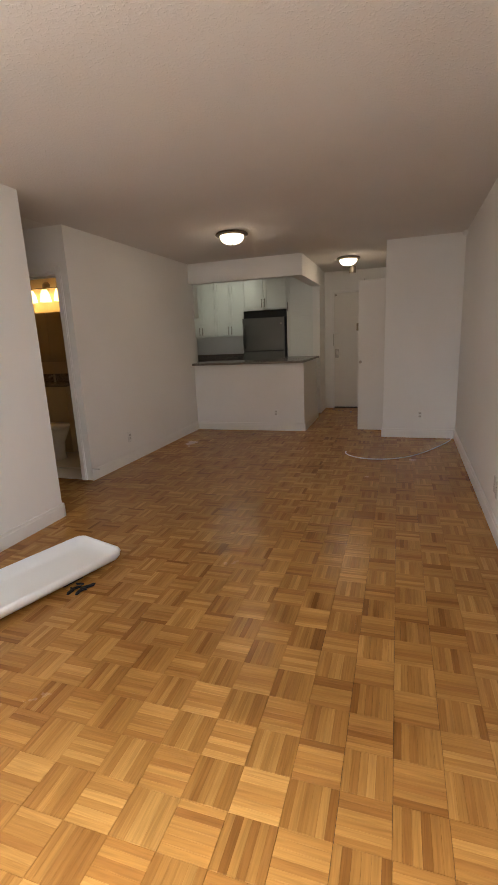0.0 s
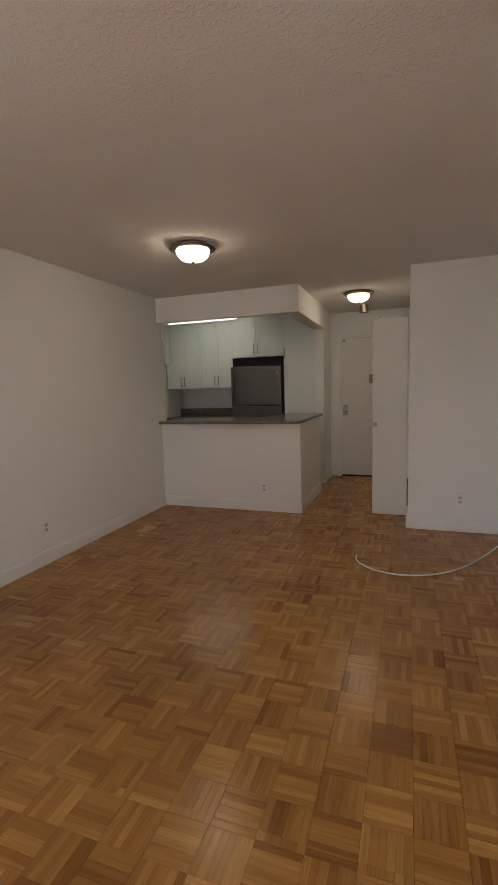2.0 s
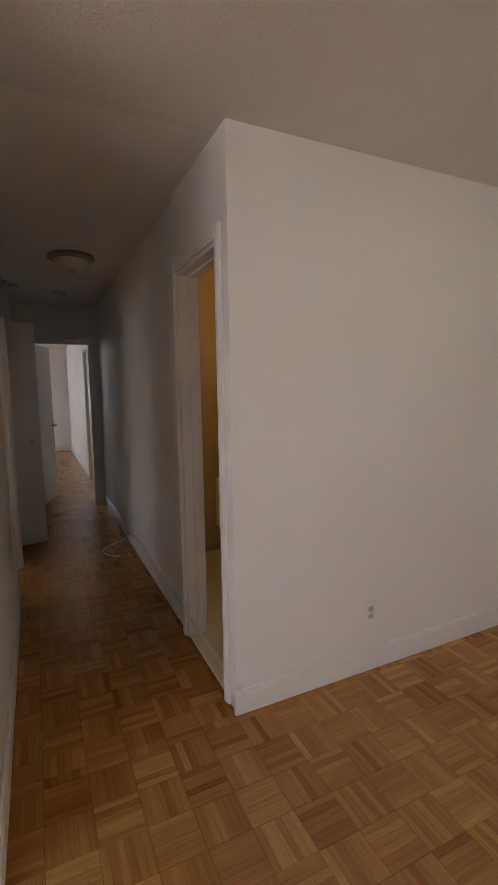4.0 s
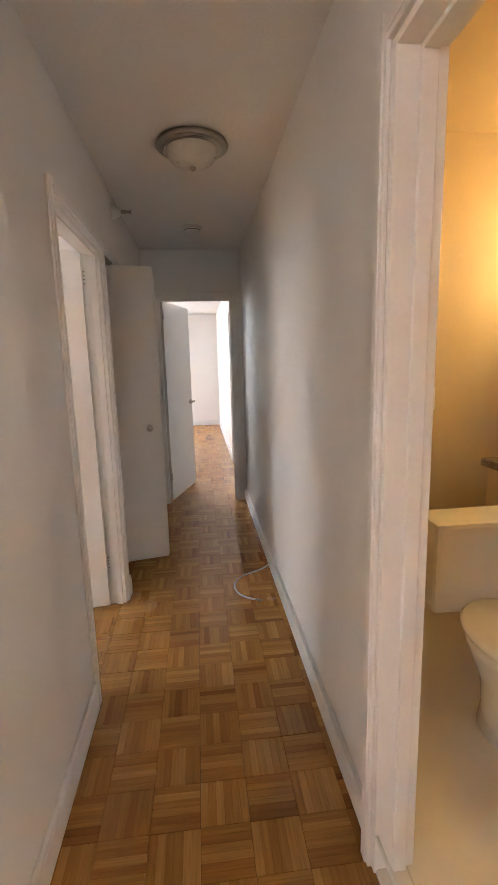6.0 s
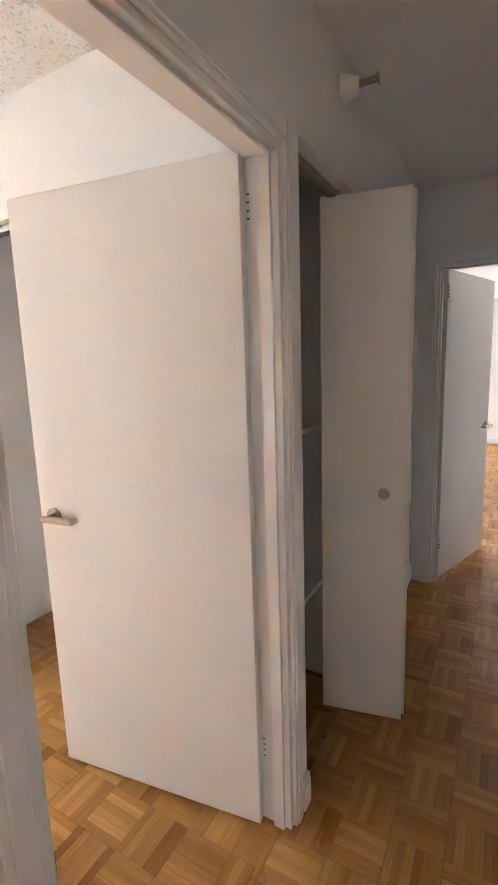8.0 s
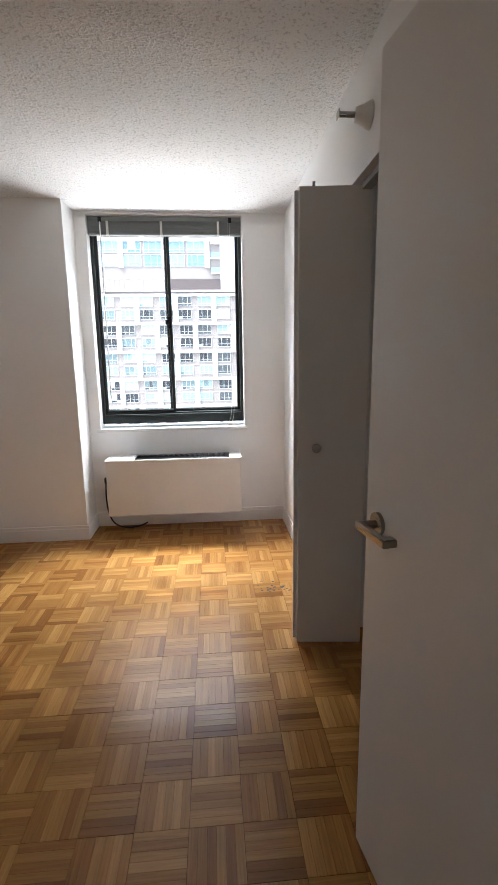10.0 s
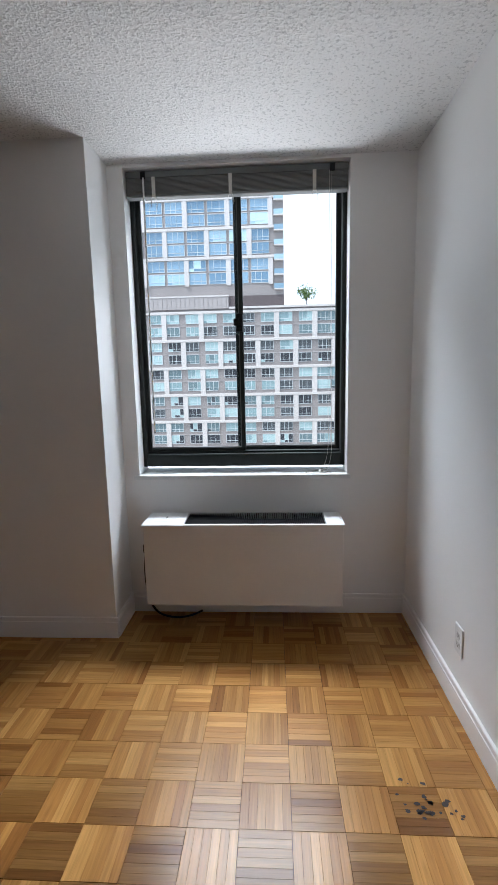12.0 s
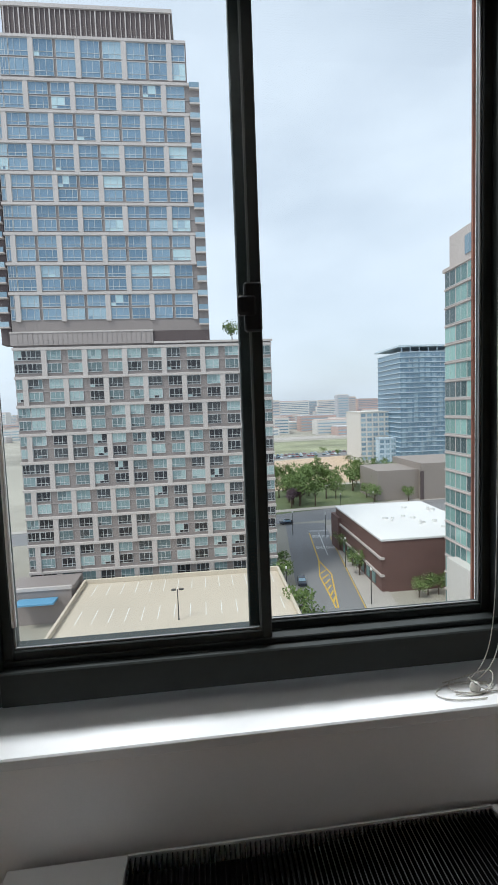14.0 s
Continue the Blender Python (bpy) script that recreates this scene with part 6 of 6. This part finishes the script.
paints = [M_CARPAINT, surface("silver_car_paint", (0.5, 0.5, 0.5), 0.3, bump=0), surface("white_car_paint", (0.75, 0.75, 0.75), 0.3, bump=0), surface("red_car_paint", (0.3, 0.05, 0.04), 0.3, bump=0)]
x, y = along(26, -5)
proto = car_thing(x, y, 82, paints[0], "dark parked car at the kerb")
car_thing(-30.5, -141, 4, paints[0], "dark car on the cross street")
protos = [car_thing(-60 - 9 * k, -322 - 2 * k, 90, p, "small parked car in the far lot") for k, p in enumerate(paints)]
for k in range(44):
    m = pose(-52 - (k % 22) * 3.1, -318 - 14 * (k // 22) - (k % 22) * 0.5, GZ + 0.05, 0, 0, 90 + rnd.uniform(-3, 3))
    if rnd.random() < 0.75:
        copy_thing(protos[rnd.randrange(4)], m)
flat("far_lot", [(-40, -308), (-130, -320), (-136, -346), (-40, -338)], 0.08, M_ASPHALT, "far parking lot", "road")
# weathered masonry at the outer window jamb
structure("outer_reveal", box(-5.06, -5.004, -1.093, -1.078, 0.7, 2.6, bevel=0.004), surface("weathered_brick", (0.20, 0.075, 0.05), 0.9, vary=0.3, scale=8, bump=0.4), "weathered red masonry outside the window", "masonry")

# bring every grouped thing's origin to its base
bpy.context.view_layer.update()
for ob in list(scene.collection.objects):
    if ob.type == "EMPTY" and ob.parent is None and ob.matrix_world == Matrix():
        pts = [c.matrix_world @ Vector(v) for c in ob.children for v in c.bound_box]
        lo = Vector((min(p[i] for p in pts) for i in range(3)))
        hi = Vector((max(p[i] for p in pts) for i in range(3)))
        base = Vector(((lo.x + hi.x) / 2, (lo.y + hi.y) / 2, lo.z))
        ob.location = base
        for c in ob.children:
            c.matrix_parent_inverse = Matrix.Translation(-base)

# the street grid stands a little out of square with the house
bpy.context.view_layer.update()
PIVOT = Vector((-4.34, 0.0, 0.0))
TURN = Matrix.Rotation(radians(CITY_TURN), 4, "Z")
CITY = Matrix.Translation(PIVOT) @ TURN @ Matrix.Diagonal((1, CITY_AWAY, 1, 1)) @ Matrix.Translation(-PIVOT)
for ob in list(scene.collection.objects):
    if ob.parent is not None or ob in indoors or ob.name in ("outer_reveal", "ground"):
        continue
    if ob.type == "MESH" and ob.matrix_world == Matrix():
        ob.data.transform(CITY)
    else:
        at = ob.matrix_world.translation.copy()
        ob.matrix_world = Matrix.Translation(CITY @ at) @ TURN @ Matrix.Translation(-at) @ ob.matrix_world
